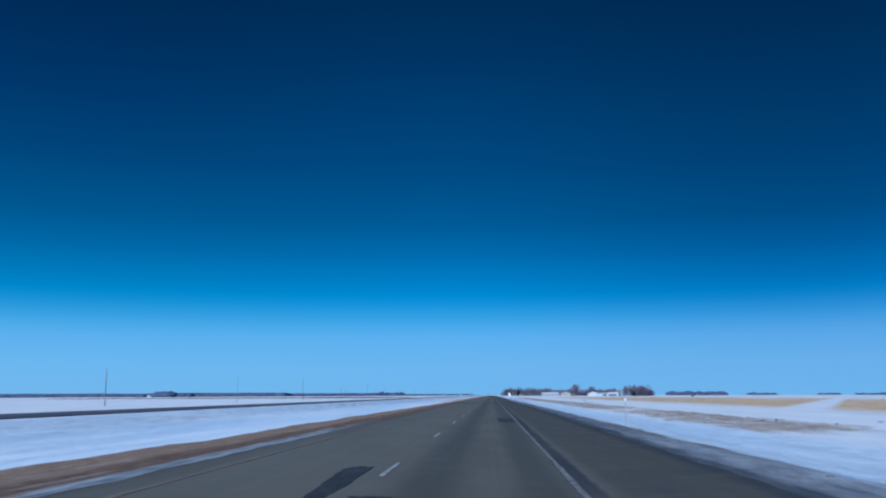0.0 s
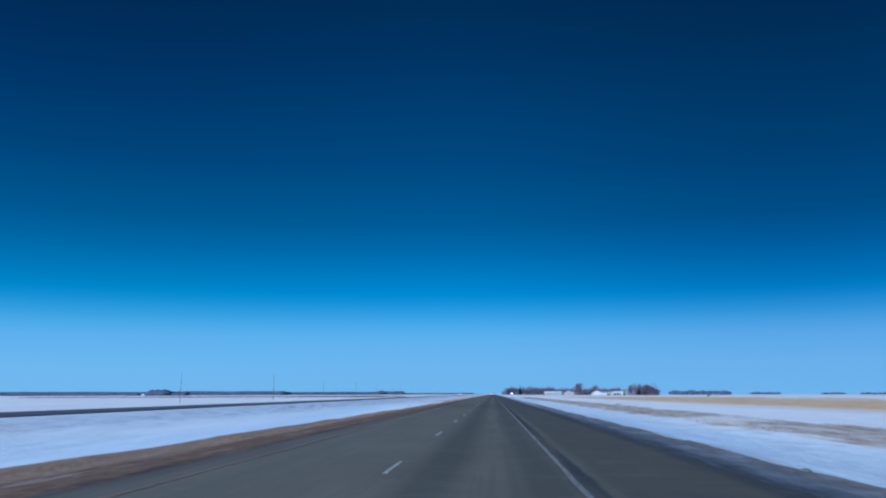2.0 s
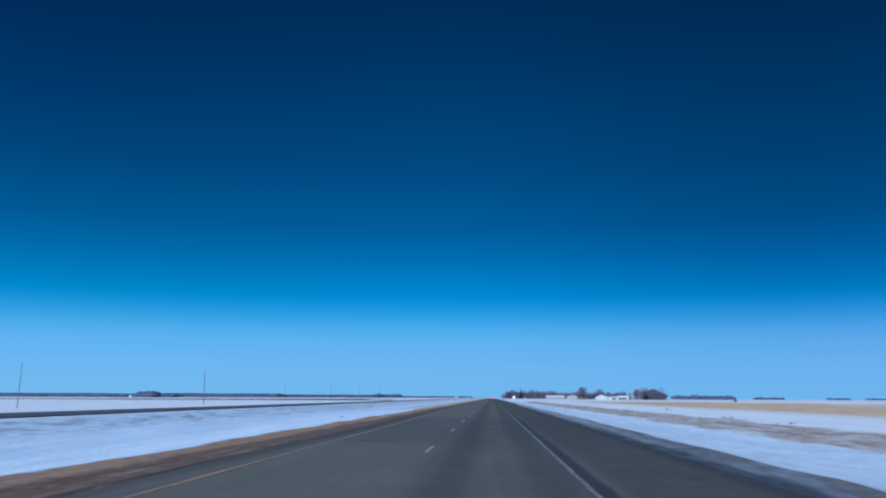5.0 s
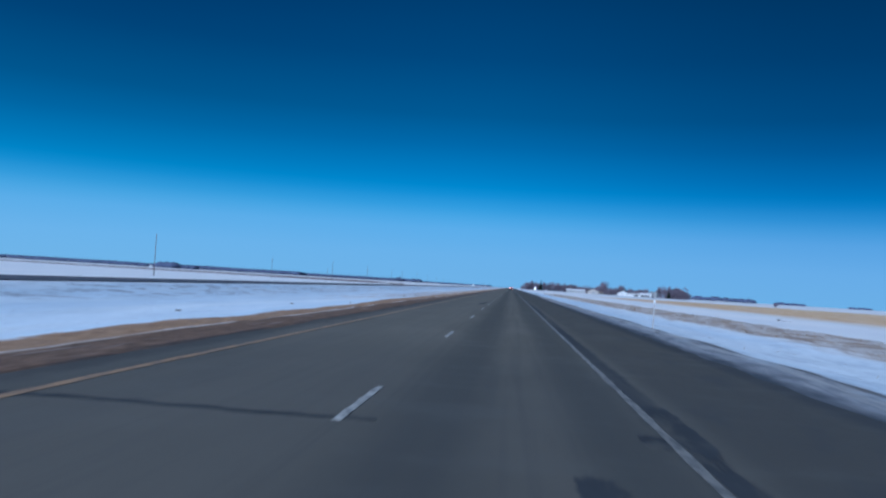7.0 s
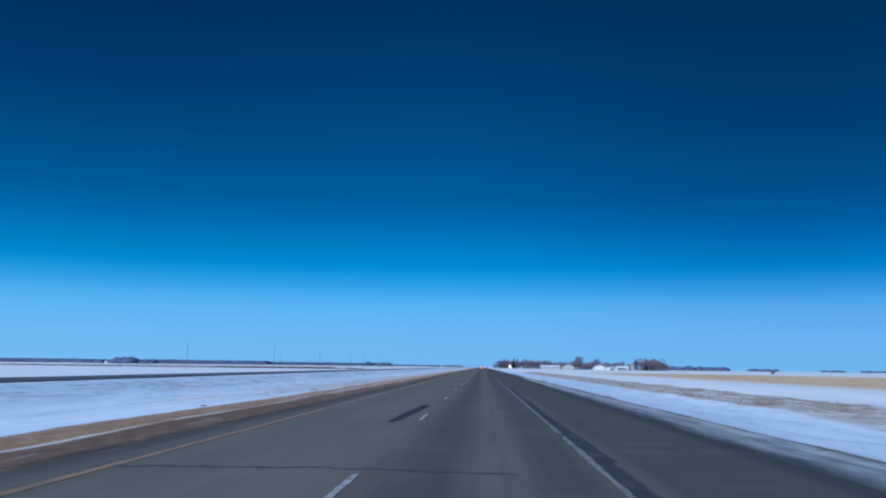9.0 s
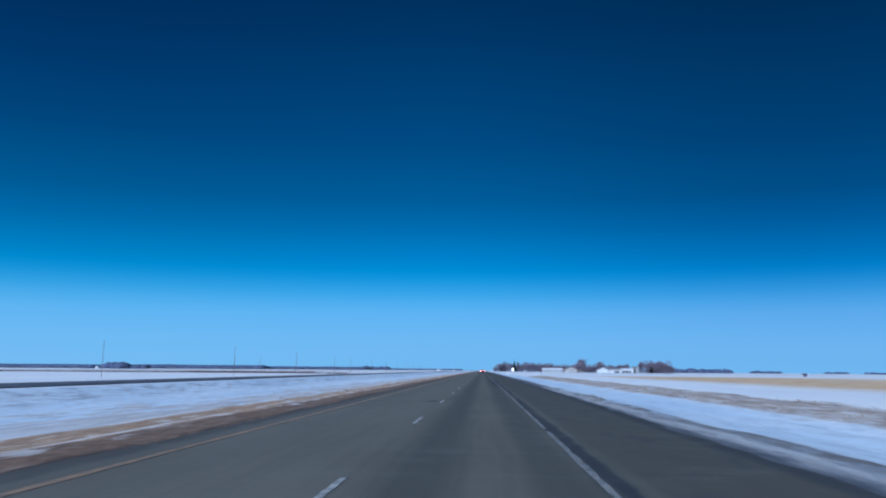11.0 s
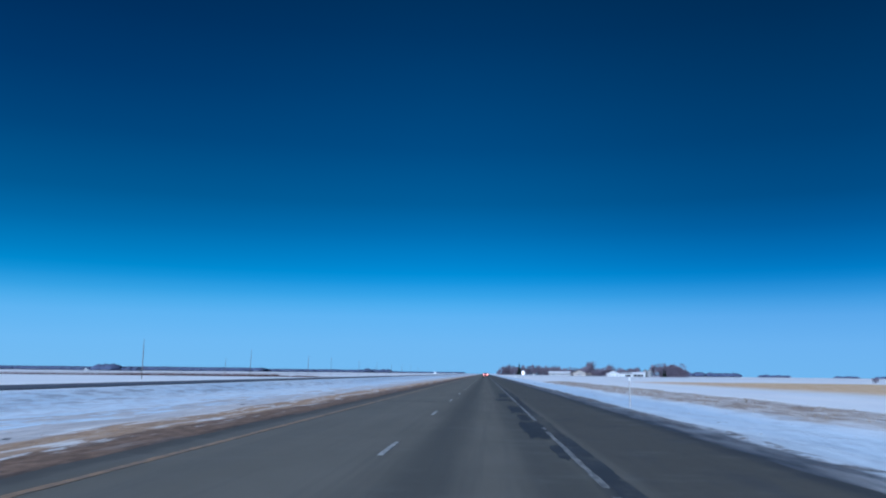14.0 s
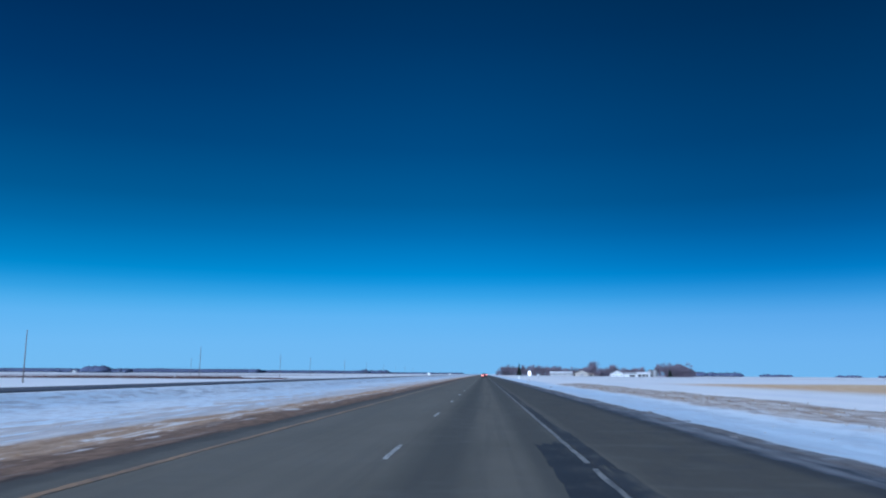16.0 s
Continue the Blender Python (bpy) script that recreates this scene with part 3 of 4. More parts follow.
ROAD_Y = [-60 + 0.8 * i for i in range(700)] + steps(500, 4890, 2, 1.08, 200)
road = strip("road", lambda y: -4.72 + wobble(y, 1.7, 1, 0.14) + wobble(y, 17, 2, 0.07), lambda y: 7.2 + 0.2 * min(1, max(0, (y - 240) / 80)) + wobble(y, 1.9, 3, 0.2) + wobble(y, 23, 4, 0.1),
             road_z, ROAD_Y, ASPHALT, None, thick=0.2)
tagged(road, "two-lane grey asphalt carriageway, patched and worn, with paved shoulders", "road", kind="structure")
opposite_road = strip("opposite_road", lambda y: -41.8 + wobble(y, 5, 5, 0.15), lambda y: -32.6 + wobble(y, 5, 6, 0.15), lambda x: 0.09, ROAD_Y, ASPHALT, None, thick=0.2)
opposite_road.data.materials[0] = DARK_ASPHALT
tagged(opposite_road, "dark asphalt carriageway beyond the snowy median", "road", kind="structure")


# ---- markings ----
def line_pieces(name, x, width, mat, seed, gaps, label, broken=(0, 0)):
    """Long worn lines, broken where the paint has gone."""
    ys, runs, y = [], [], -40.0
    while y < 2600:
        worn = 0.7 * noise.noise(Vector((y / 9.0, seed, 0))) + 1.1 * noise.noise(Vector((y / 1.1, seed, 4)))
        if worn > gaps - (0.32 if broken[0] < y < broken[1] else 0.0) and y < 700:
            if len(ys) > 1:
                runs.append(ys)
            ys = []
        else:
            ys.append(y)
        y += 0.45 if y < 460 else 6.0
    runs.append(ys)
    for r in runs:
        strip(name, lambda y: x - width / 2 + wobble(y, 0.8, seed, 0.03), lambda y: x + width / 2 + wobble(y, 0.7, seed + 3, 0.03), lambda v: road_z(v) + 0.006, r, mat, road, label, 0.005)


line_pieces("edge_line", 3.65, 0.105, WHITE_LINE, 11, 0.66, "worn white edge line", (340, 384))
line_pieces("yellow_line", -3.68, 0.165, YELLOW_LINE, 15, 1.1, "faded yellow edge line", (-40, 90))


def make_dashes():
    verts, faces = [], []
    n = 9
    for i in range(n + 1):
        y = 3.05 * i / n
        s = 0.012 * math.sin(i * 2.3)
        verts += [(-0.053 + s, y, 0), (0.053 + s * 0.6, y, 0), (-0.053 + s, y, -0.005), (0.053 + s * 0.6, y, -0.005)]
    for i in range(n):
        o, p = i * 4, i * 4 + 4
        faces += [(o, o + 1, p + 1, p), (o, p, p + 2, o + 2), (o + 1, o + 3, p + 3, p + 1)]
    faces += [(0, 2, 3, 1), (n * 4, n * 4 + 1, n * 4 + 3, n * 4 + 2)]
    me = None
    for i in range(-3, 70):
        if me is None:
            ob = link("lane_dash", verts, faces, DASH_LINE, road, "white lane dash")
            me = ob.data
        else:
            ob = new("lane_dash", me)
            ob.parent = road
            tagged(ob, "white lane dash")
        ob.location = (0, 15.88 + 15.24 * i, 0.007)


make_dashes()


def tar_patch(x0, x1, y0, y1, seed, rag=0.15, lean=0.0, taper=0.0):
    """An irregular patch of tar inside that stretch of the road."""
    n, cx, cy = 110, (x0 + x1) / 2, (y0 + y1) / 2
    rim = []
    for i in range(n):
        a = 2 * math.pi * i / n
        c, s = math.cos(a), math.sin(a)
        k = 1.0 / max(abs(c), abs(s)) ** 0.7
        k *= 1 + rag * sum(a * noise.noise(Vector((c * f, s * f, seed * 3.7))) for a, f in ((1.3, 2.2), (1.3, 5.5), (0.9, 13.0)))
        v = s * k * (y1 - y0) / 2
        u = cx + c * k * (x1 - x0) / 2 * (1 + taper * v / (y1 - y0)) + lean * v
        rim.append((u, cy + v))
    top = [(u, v, road_z(u) + 0.004 + 0.0001 * (seed % 12)) for u, v in rim]
    low = [(u, v, road_z(u) - 0.01) for u, v in rim]
    faces = [tuple(range(n))] + [(i, n + i, n + (i + 1) % n, (i + 1) % n) for i in range(n)]
    link("tar_patch", top + low, faces, OLD_TAR if x0 > 3.7 or 160 < y0 < 170 else TAR, road, "black tar patch")


for i, p in enumerate([(-0.1, 0.7, 11.6, 12.6), (2.52, 3.62, 49.2, 57.2),
                       (2.42, 2.8, 165.5, 166.5), (3.3, 3.6, 168.1, 168.9), (-0.72, -0.25, 291.5, 292.5),
                       (3.02, 3.72, 341.0, 348.1), (3.15, 3.55, 348.5, 352.8), (3.02, 3.74, 354.0, 361.2), (3.35, 3.62, 336.0, 338.9), (3.72, 4.05, 330.5, 341.5),
                       (2.55, 3.66, 369.2, 372.6)]):
    tar_patch(*p, seed=i + 1)
for i, p in enumerate([(2.92, 3.72, 376.5, 386.0),
                       (3.73, 3.92, 213.5, 219.0), (3.74, 4.08, 219.2, 226.0), (3.75, 3.95, 226.3, 237.0), (3.72, 3.98, 163.0, 167.5), (3.72, 4.1, 167.8, 171.5), (3.76, 4.15, 372.0, 380.5), (3.74, 4.1, 381.0, 392.0)]):
    tar_patch(*p, seed=i + 16)
tar_patch(-0.75, -0.38, 228.3, 238.4, 40, 0.12, 0.03)
tar_patch(-0.86, -0.38, 10.6, 18.0, 41, 0.10, -0.025, 0.75)


def sealed_crack(x0, y0, x1, y1, width, seed):
    n = 28
    verts, faces = [], []
    for i in range(n + 1):
        f = i / n
        x, y = x0 + (x1 - x0) * f, y0 + (y1 - y0) * f + wobble(f * 9, 1, seed, 0.16)
        h = width / 2 * (0.75 + 0.6 * abs(wobble(f * 14, 1, seed + 5)))
        verts += [(x, y - h, road_z(x) + 0.0035), (x, y + h, road_z(x) + 0.0035), (x, y - h, road_z(x) - 0.01), (x, y + h, road_z(x) - 0.01)]
    for i in range(n):
        o, p = i * 4, i * 4 + 4
        faces += [(o, p, p + 1, o + 1), (o, o + 2, p + 2, p), (o + 1, p + 1, p + 3, o + 3)]
    faces += [(0, 1, 3, 2), (n * 4, n * 4 + 2, n * 4 + 3, n * 4 + 1)]
    link("sealed_crack", verts, faces, TAR, road, "tar-sealed crack across the lane")


for i, c in enumerate([(-3.8, 143.5, 0.2, 143.9, 0.12), (1.6, 143.8, 2.1, 143.8, 0.1), (-3.9, 168.3, 0.4, 168.5, 0.22), (1.2, 155.6, 2.0, 155.8, 0.16),
                       (2.4, 165.1, 3.0, 165.5, 0.1), (-0.9, 152.5, 0.0, 153.1, 0.2), (-3.9, 217.2, -0.5, 217.7, 0.15), (-0.5, 217.7, 2.3, 217.5, 0.12),
                       (-4.2, 290.9, 0.1, 291.9, 0.12), (-4.2, 364.7, 0.0, 365.5, 0.16), (-3.8, 444.0, 0.3, 444.4, 0.14), (0.6, 243.0, 3.0, 243.3, 0.06)]):
    sealed_crack(*c, seed=i + 1)


# ---- delineator posts ----
def make_delineator(y):
    root = thing("delineator_post", pose(10.3, y, land_height(10.3, y) - 0.02), "slim steel roadside post with a white reflector, in snow", "post", "delineator posts along the road")
    bm = bmesh.new()
    for x0, x1, y0, y1 in ((-0.03, 0.03, 0.0, 0.006), (-0.036, -0.03, -0.022, 0.006), (0.03, 0.036, -0.022, 0.006)):
        add_box(bm, x0, x1, y0, y1, -0.4, 1.65)
    part("post", bm, POST_GREY, root)
    bm = bmesh.new()
    bmesh.ops.create_cone(bm, cap_ends=True, segments=20, radius1=0.069, radius2=0.069, depth=0.012, matrix=Matrix.Translation((0, -0.032, 1.60)) @ pose(0, 0, 0, 90) @ Matrix.Diagonal((1, 1.1, 1, 1)))
    part("reflector", bm, REFLECTOR, root, "white round reflector")
    for z in (1.56, 1.64):
        bm = bmesh.new()
        add_tube(bm, (0, -0.045, z), (0, -0.03, z), 0.009, 0.009, 6)
        part("bolt", bm, GREY_STEEL, root)
    return root


post = make_delineator(51.2)
for y in (209.4, 369.2, 529.5, 690.0, 850.0):
    copy_thing(post, pose(10.3, y, land_height(10.3, y) - 0.02, 0, random.uniform(-2, 2), random.uniform(-8, 8)))


# ---- utility poles ----
def make_pole(x, y, top):
    root = thing("utility_pole", pose(x, y, land_height(x, y), 0, -0.6, 0), "tall weathered wooden utility pole in a snowy field", "utility pole", "poles along the far field")
    bm = bmesh.new()
    add_tube(bm, (0, 0, -0.6), (0, 0, top), 0.10, 0.06, 12)
    part("pole", bm, POLE_WOOD, root, smooth=True)
    bm = bmesh.new()
    add_tube(bm, (0, 0, top), (0, 0, top + 0.12), 0.03, 0.03, 8)
    add_tube(bm, (0, 0, top + 0.1), (0, 0, top + 0.26), 0.07, 0.045, 10)
    part("insulator", bm, GLASSY, root)
    return root


pole = make_pole(-72.3, 157.5, 8.3)
spots = [(-72.3, y) for y in (68.5, 241.0, 325.6, 411.0, 497.5, 580.7, 666.0, 721.0)] + [(-124.6, 721.0)] + [(-72.3, 806.0 + 85.0 * i) for i in range(6)]
for i, (x, y) in enumerate(spots):      # one row along the road, and the first pole of a branch that leaves it
    other = copy_thing(pole, pose(x + random.uniform(-0.3, 0.3), y, land_height(x, y), random.uniform(-1, 1), 0.2 if 300 < y < 340 else random.uniform(0.3, 1.6), 0))
    other.scale = (0.65 if i in (1, 3) else 1, 0.65 if i in (1, 3) else 1, 0.84 if i in (1, 3) else 0.92 if x < -100 else random.uniform(0.97, 1.02))
pole.scale = (1, 1, 0.84)


# ---- trees ----
def grow(rng, a, way, length, radius, depth, limbs, twigs, spread):
    """Limbs that fork into twigs, kept as tapered segments."""
    b = a + way * length
    (limbs if depth > 0 else twigs).append((a, b, radius, radius * 0.6))
    if depth <= 0:
        return
    for _ in range(rng.choice((3, 3, 4)) if depth > 1 else 6):
        f = rng.uniform(0.45, 1.0)
        turn = Vector((rng.gauss(0, spread), rng.gauss(0, spread), rng.uniform(0.05, 0.75)))
        grow(rng, a + (b - a) * f, (way * 0.75 + turn).normalized(), length * rng.uniform(0.5, 0.78), radius * 0.55, depth - 1, limbs, twigs, spread)


def make_bare_tree(seed, height, spread, m, label):
    rng = random.Random(seed)
    root = thing("bare_tree", m, label, "tree", "farm shelterbelt trees")
    limbs, twigs = [], []
    bm = bmesh.new()
    add_tube(bm, (0, 0, -0.5), (0, 0, height * 0.3), height * 0.026, height * 0.018, 8)
    for _ in range(7):
        a = rng.uniform(0, 2 * math.pi)
        way = Vector((math.cos(a) * spread, math.sin(a) * spread, 1.0)).normalized()
        grow(rng, Vector((0, 0, height * rng.uniform(0.08, 0.3))), way, height * rng.uniform(0.25, 0.36), height * 0.012, 3, limbs, twigs, 0.55)
    for a, b, r0, r1 in limbs:
        if r0 > height * 0.005:
            add_tube(bm, a, b, r0, r1, 5)
    part("trunk", bm, BARK, root)
    verts, faces = [], []
    tips = [b for a, b, r0, r1 in limbs + twigs]
    for _ in range(2600):
        t = rng.choice(tips)
        p = t + Vector((rng.gauss(0, 1), rng.gauss(0, 1), rng.gauss(0, 0.8))) * height * 0.055
        if rng.random() < 0.3:      # low suckers and brush
            p.z = rng.uniform(0, 0.55) * height
        d = Vector((p.x * 0.6, p.y * 0.6, height * 0.2)).normalized() + Vector((rng.gauss(0, 0.5), rng.gauss(0, 0.5), rng.gauss(0, 0.5)))
        u = d.normalized() * height * rng.uniform(0.03, 0.07)
        v = u.cross(Vector((rng.gauss(0, 1), rng.gauss(0, 1), rng.gauss(0, 1)))).normalized() * height * rng.uniform(0.006, 0.014)
        o = len(verts)
        verts += [p - u * 0.5 - v, p - u * 0.5 + v, p + u]
        faces.append((o, o + 1, o + 2))
    link("crown", verts, faces, TWIG, root, "bare twiggy crown")
    return root


def make_spruce(seed, height, m):
    rng = random.Random(seed)
    root = thing("spruce_tree", m, "dark narrow spruce among bare farm trees", "tree", "farm spruces")
    bm = bmesh.new()
    add_tube(bm, (0, 0, -0.5), (0, 0, height * 0.97), height * 0.016, 0.03, 8)
    part("trunk", bm, BARK, root)
    verts, faces = [], []
    for i in range(520):
        f = rng.random() ** 1.3
        z = height * (0.06 + 0.93 * f)
        reach = height * 0.2 * (1 - f) * rng.uniform(0.6, 1.1) + 0.15
        a = rng.uniform(0, 2 * math.pi)
        d, s = Vector((math.cos(a), math.sin(a), 0)), Vector((-math.sin(a), math.cos(a), 0)) * reach * 0.28
        o = len(verts)
        tip = Vector((0, 0, z - reach * 0.3)) + d * reach
        verts += [Vector((0, 0, z + reach * 0.12)), Vector((0, 0, z - reach * 0.1)) + d * reach * 0.55 + s, tip, Vector((0, 0, z - reach * 0.1)) + d * reach * 0.55 - s, Vector((0, 0, z - reach * 0.35)) + d * reach * 0.5]
        faces += [(o, o + 1, o + 2, o + 3), (o + 1, o + 4, o + 2), (o + 3, o + 2, o + 4), (o, o + 4, o + 1), (o, o + 3, o + 4)]
    link("crown", verts, faces, NEEDLE, root, "dense dark needles")
    return root


FARM_LABEL = "bare leafless deciduous tree in a farm shelterbelt"
models = [make_bare_tree(3, 15, 0.75, pose(30, 1552, land_height(30, 1552)), FARM_LABEL), make_bare_tree(5, 16, 0.9, pose(40, 1560, land_height(40, 1560)), FARM_LABEL),
          make_bare_tree(8, 24, 0.5, pose(156, 1575, land_height(156, 1575)), "tall bare leafless tree standing over the farm"), make_bare_tree(12, 22, 0.85, pose(252, 1571, land_height(252, 1571)), "large rounded bare tree beside the farmyard")]


def plant(k, x, y, s=1.0):
    copy_thing(models[k], pose(x, y, land_height(x, y), 0, 0, random.uniform(0, 360)) @ Matrix.Diagonal((s, s, s * random.uniform(0.92, 1.08), 1)))


for i in range(26):      # shelterbelt beside the road
    f = i / 25
    plant(random.choice((0, 1)), 22 + 88 * f + random.uniform(-2, 2), 1560 + random.uniform(-14, 14), (0.52 + 0.38 * min(1, f * 4)) * random.uniform(0.88, 1.1))
for i in range(16):      # behind the sheds
    plant(random.choice((0, 1)), 96 + 5.2 * i + random.uniform(-2, 2), 1600 + random.uniform(-10, 14), random.uniform(0.7, 0.95))
for x, y, s in ((150, 1562, 0.95), (160, 1566, 0.85), (163, 1556, 0.6), (168, 1563, 0.6), (171, 1570, 0.62)):
    plant(1, x, y, s)
for i in range(12):      # behind the long buildings
    plant(random.choice((0, 1)), 178 + 5.0 * i + random.uniform(-2, 2), 1606 + random.uniform(-8, 12), random.uniform(0.75, 1.0))
plant(2, 190, 1610, 0.78)
plant(3, 258, 1560, 0.95)
for i in range(26):      # rounded grove
    a = i / 25
    plant(random.choice((1, 3)) if 0.1 < a < 0.9 else 1, 261 + 33 * a, 1564 + random.uniform(-8, 10), random.uniform(0.82, 0.98) if 0.1 < a < 0.85 else 0.75)
make_spruce(2, 19, pose(51, 1545, land_height(51, 1545)))
make_spruce(4, 13.5, pose(258, 1540, land_height(258, 1540)))
make_spruce(6, 12, pose(261, 1543, land_height(261, 1543)))


def tree_belt(name, points, tall, deep, count, seed, label, kind="stuff", rough=0.38):
    """A far belt of trees: a long row of small ragged clumps."""
    rng = random.Random(seed)
    base = bmesh.new()
    bmesh.ops.create_icosphere(base, subdivisions=1, radius=1.0)
    bv, bf = [v.co.copy() for v in base.verts], [tuple(v.index for v in f.verts) for f in base.faces]
    base.free()
    (xa, ya), (xb, yb) = points
    verts, faces = [], []
    for i in range(count):
        f = rng.random()
        h = tall * (1 - rough + rough * noise.noise(Vector((f * 7, seed, 0))) + 0.35 * rough * rng.gauss(0, 1))
        h = max(h, tall * 0.2)
        c = Vector((xa + (xb - xa) * f, ya + (yb - ya) * f + rng.uniform(-deep, deep), h * 0.45 + land_z(xa + (xb - xa) * f)))
        r = h * (rng.uniform(1.0, 2.4) if rough < 0.15 else rng.uniform(0.5, 1.1))
        o = len(verts)
        j = min(0.25, rough * 0.7)
        verts += [c + Vector((v.x * r, v.y * r, v.z * h * 0.55)) * rng.uniform(1 - j, 1 + j) for v in bv]
        faces += [tuple(o + k for k in t) for t in bf]
    return tagged(link(name, verts, faces, HAZY_WOOD, smooth=True), label, "trees", kind=kind)


LINE = "thin distant line of bare trees on the horizon"
BELT = "distant dark belt of bare trees on the snowy plain"
tree_belt("tree_belt", ((800, 3866), (1050, 3866)), 19, 18, 700, 1, BELT)
tree_belt("tree_belt", ((1375, 4600), (1520, 4600)), 14, 18, 220, 2, LINE)
tree_belt("tree_belt", ((1705, 4500), (1815, 4500)), 12, 18, 120, 3, LINE)
tree_belt("tree_belt", ((1862, 4400), (2230, 4400)), 12, 20, 260, 4, LINE)
tree_belt("tree_belt", ((-585, 4390), (-455, 4390)), 20, 20, 220, 5, BELT)
tree_belt("tree_belt", ((-3100, 4000), (-1050, 4200)), 19, 30, 3800, 6, "long dark line of woods along the horizon", rough=0.1)
tree_belt("tree_belt", ((-1080, 4260), (-560, 4380)), 15, 30, 1400, 7, "distant line of woods along the horizon", rough=0.1)
tree_belt("tree_belt", ((-600, 4460), (-110, 4600)), 8, 30, 1000, 12, "thin distant line of woods along the horizon", rough=0.1)
tree_belt("tree_belt", ((300, 4700), (900, 4700)), 9, 30, 500, 11, LINE)
tree_belt("tree_belt", ((-990, 2290), (-835, 2300)), 11, 14, 900, 8, "clump of bare trees round a distant farmhouse")
tree_belt("tree_belt", ((-925, 2280), (-880, 2285)), 16, 10, 420, 9, "taller bare trees beside a distant farmhouse", rough=0.25)
shrub = make_bare_tree(21, 3.0, 1.9, pose(158.5, 666, land_height(158.5, 666)), "grey leafless bush alone in a snowy field")
shrub.name = "bush"
tagged(shrub, category="bush", group="bushes")


# ---- farm buildings ----
def make_gable(name, x0, x1, y0, y1, eave, ridge, wall, roof, label, category, along="x", bays=()):
    cx, cy = (x0 + x1) / 2, (y0 + y1) / 2
    root = thing(name, pose(cx, cy, land_height(cx, cy)), label, category, "farm buildings")
    w, d = (x1 - x0) / 2, (y1 - y0) / 2
    bm = bmesh.new()
    if along == "x":
        prof = [(-d, -0.3), (d, -0.3), (d, eave), (0, ridge), (-d, eave)]
        a, b = [bm.verts.new((-w, y, z)) for y, z in prof], [bm.verts.new((w, y, z)) for y, z in prof]
    else:
        prof = [(-w, -0.3), (w, -0.3), (w, eave), (0, ridge), (-w, eave)]
        a, b = [bm.verts.new((x, -d, z)) for x, z in prof], [bm.verts.new((x, d, z)) for x, z in prof]
    bm.faces.new(a), bm.faces.new(b)
    for i in range(5):
        j = (i + 1) % 5
        bm.faces.new((a[i], a[j], b[j], b[i]))
    part("wall", bm, wall, root)
    o, t = 0.5, 0.22
    for s in (-1, 1):
        bm = bmesh.new()
        half = d if along == "x" else w
        lift = (ridge - eave) / half * o
        prof = [(0, ridge + 0.03), (s * (half + o), eave - lift + 0.03), (s * (half + o), eave - lift + 0.03 + t), (0, ridge + 0.03 + t)]
        if along == "x":
            a, b = [bm.verts.new((-w - o, y, z)) for y, z in prof], [bm.verts.new((w + o, y, z)) for y, z in prof]
        else:
            a, b = [bm.verts.new((x, -d - o, z)) for x, z in prof], [bm.verts.new((x, d + o, z)) for x, z in prof]
        bm.faces.new(a), bm.faces.new(b)
        for i in range(4):
            bm.faces.new((a[i], a[(i + 1) % 4], b[(i + 1) % 4], b[i]))
        part("roof", bm, roof, root)
    for bx0, bx1, bz0, bz1, kind, mat in bays:
        bm = bmesh.new()
        add_box(bm, bx0 - cx, bx1 - cx, -d - 0.06, -d + 0.1, bz0, bz1, 0.02)
        piece = part(kind, bm, mat, root)
        bm = bmesh.new()
        f = 0.12
        for q in ((bx0 - cx - f, bx1 - cx + f, bz1, bz1 + f), (bx0 - cx - f, bx0 - cx, bz0, bz1), (bx1 - cx, bx1 - cx + f, bz0, bz1)):
            add_box(bm, q[0], q[1], -d - 0.1, -d + 0.05, q[2], q[3])
        part("frame", bm, WHITE_STEEL, piece)
    return root


make_gable("farm_shed", 91, 120, 1496, 1510, 3.8, 5.8, PALE_STEEL, SNOWY_ROOF, "long low pale grey steel farm shed with a snowy roof", "shed", "x",
           [(95, 99, 0, 3.0, "door", GREY_STEEL), (108, 112, 0, 3.0, "door", GREY_STEEL)])
make_gable("barn", 124, 141, 1494, 1520, 4.2, 7.6, CREAM_WALL, BROWN_ROOF, "cream gabled barn with a brown roof", "barn", "y", [(130.5, 134.5, 0, 3.4, "door", GREY_STEEL)])
make_gable("garage", 143, 149, 1500, 1508, 2.6, 4.2, CREAM_WALL, BROWN_ROOF, "small cream garage beside the barn", "garage", "x", [(144.5, 147.5, 0, 2.2, "door", DARK_BAY)])
make_gable("farmhouse", 175, 192, 1520, 1534, 4.0, 8.0, WHITE_STEEL, GREY_ROOF, "white gabled farmhouse with a grey roof", "house", "y",
           [(177.5, 178.8, 1, 2.4, "window", DARK_BAY), (182.6, 183.7, 0.1, 2.2, "door", GREY_STEEL), (188, 189.3, 1, 2.4, "window", DARK_BAY), (181, 182.2, 4.3, 5.5, "window", DARK_BAY), (185, 186.2, 4.3, 5.5, "window", DARK_BAY)])
make_gable("long_shed", 193, 210, 1519, 1533, 3.8, 6.0, WHITE_STEEL, GREY_ROOF, "white steel machine shed with a grey roof", "shed", "x", [(200, 207, 0, 2.6, "door", DARK_BAY)])
# its bays are near-black panels on the wall, inner shade put into the colour
make_gable("open_shed", 210.6, 228, 1520, 1533, 4.6, 6.6, WHITE_STEEL, SNOWY_ROOF, "white machine shed with wide dark open bays", "shed", "x",
           [(211.6, 216, 0, 3.4, "bay", DARK_BAY), (217, 221.4, 0, 3.4, "bay", DARK_BAY), (222.4, 225, 0, 3.4, "bay", DARK_BAY)])
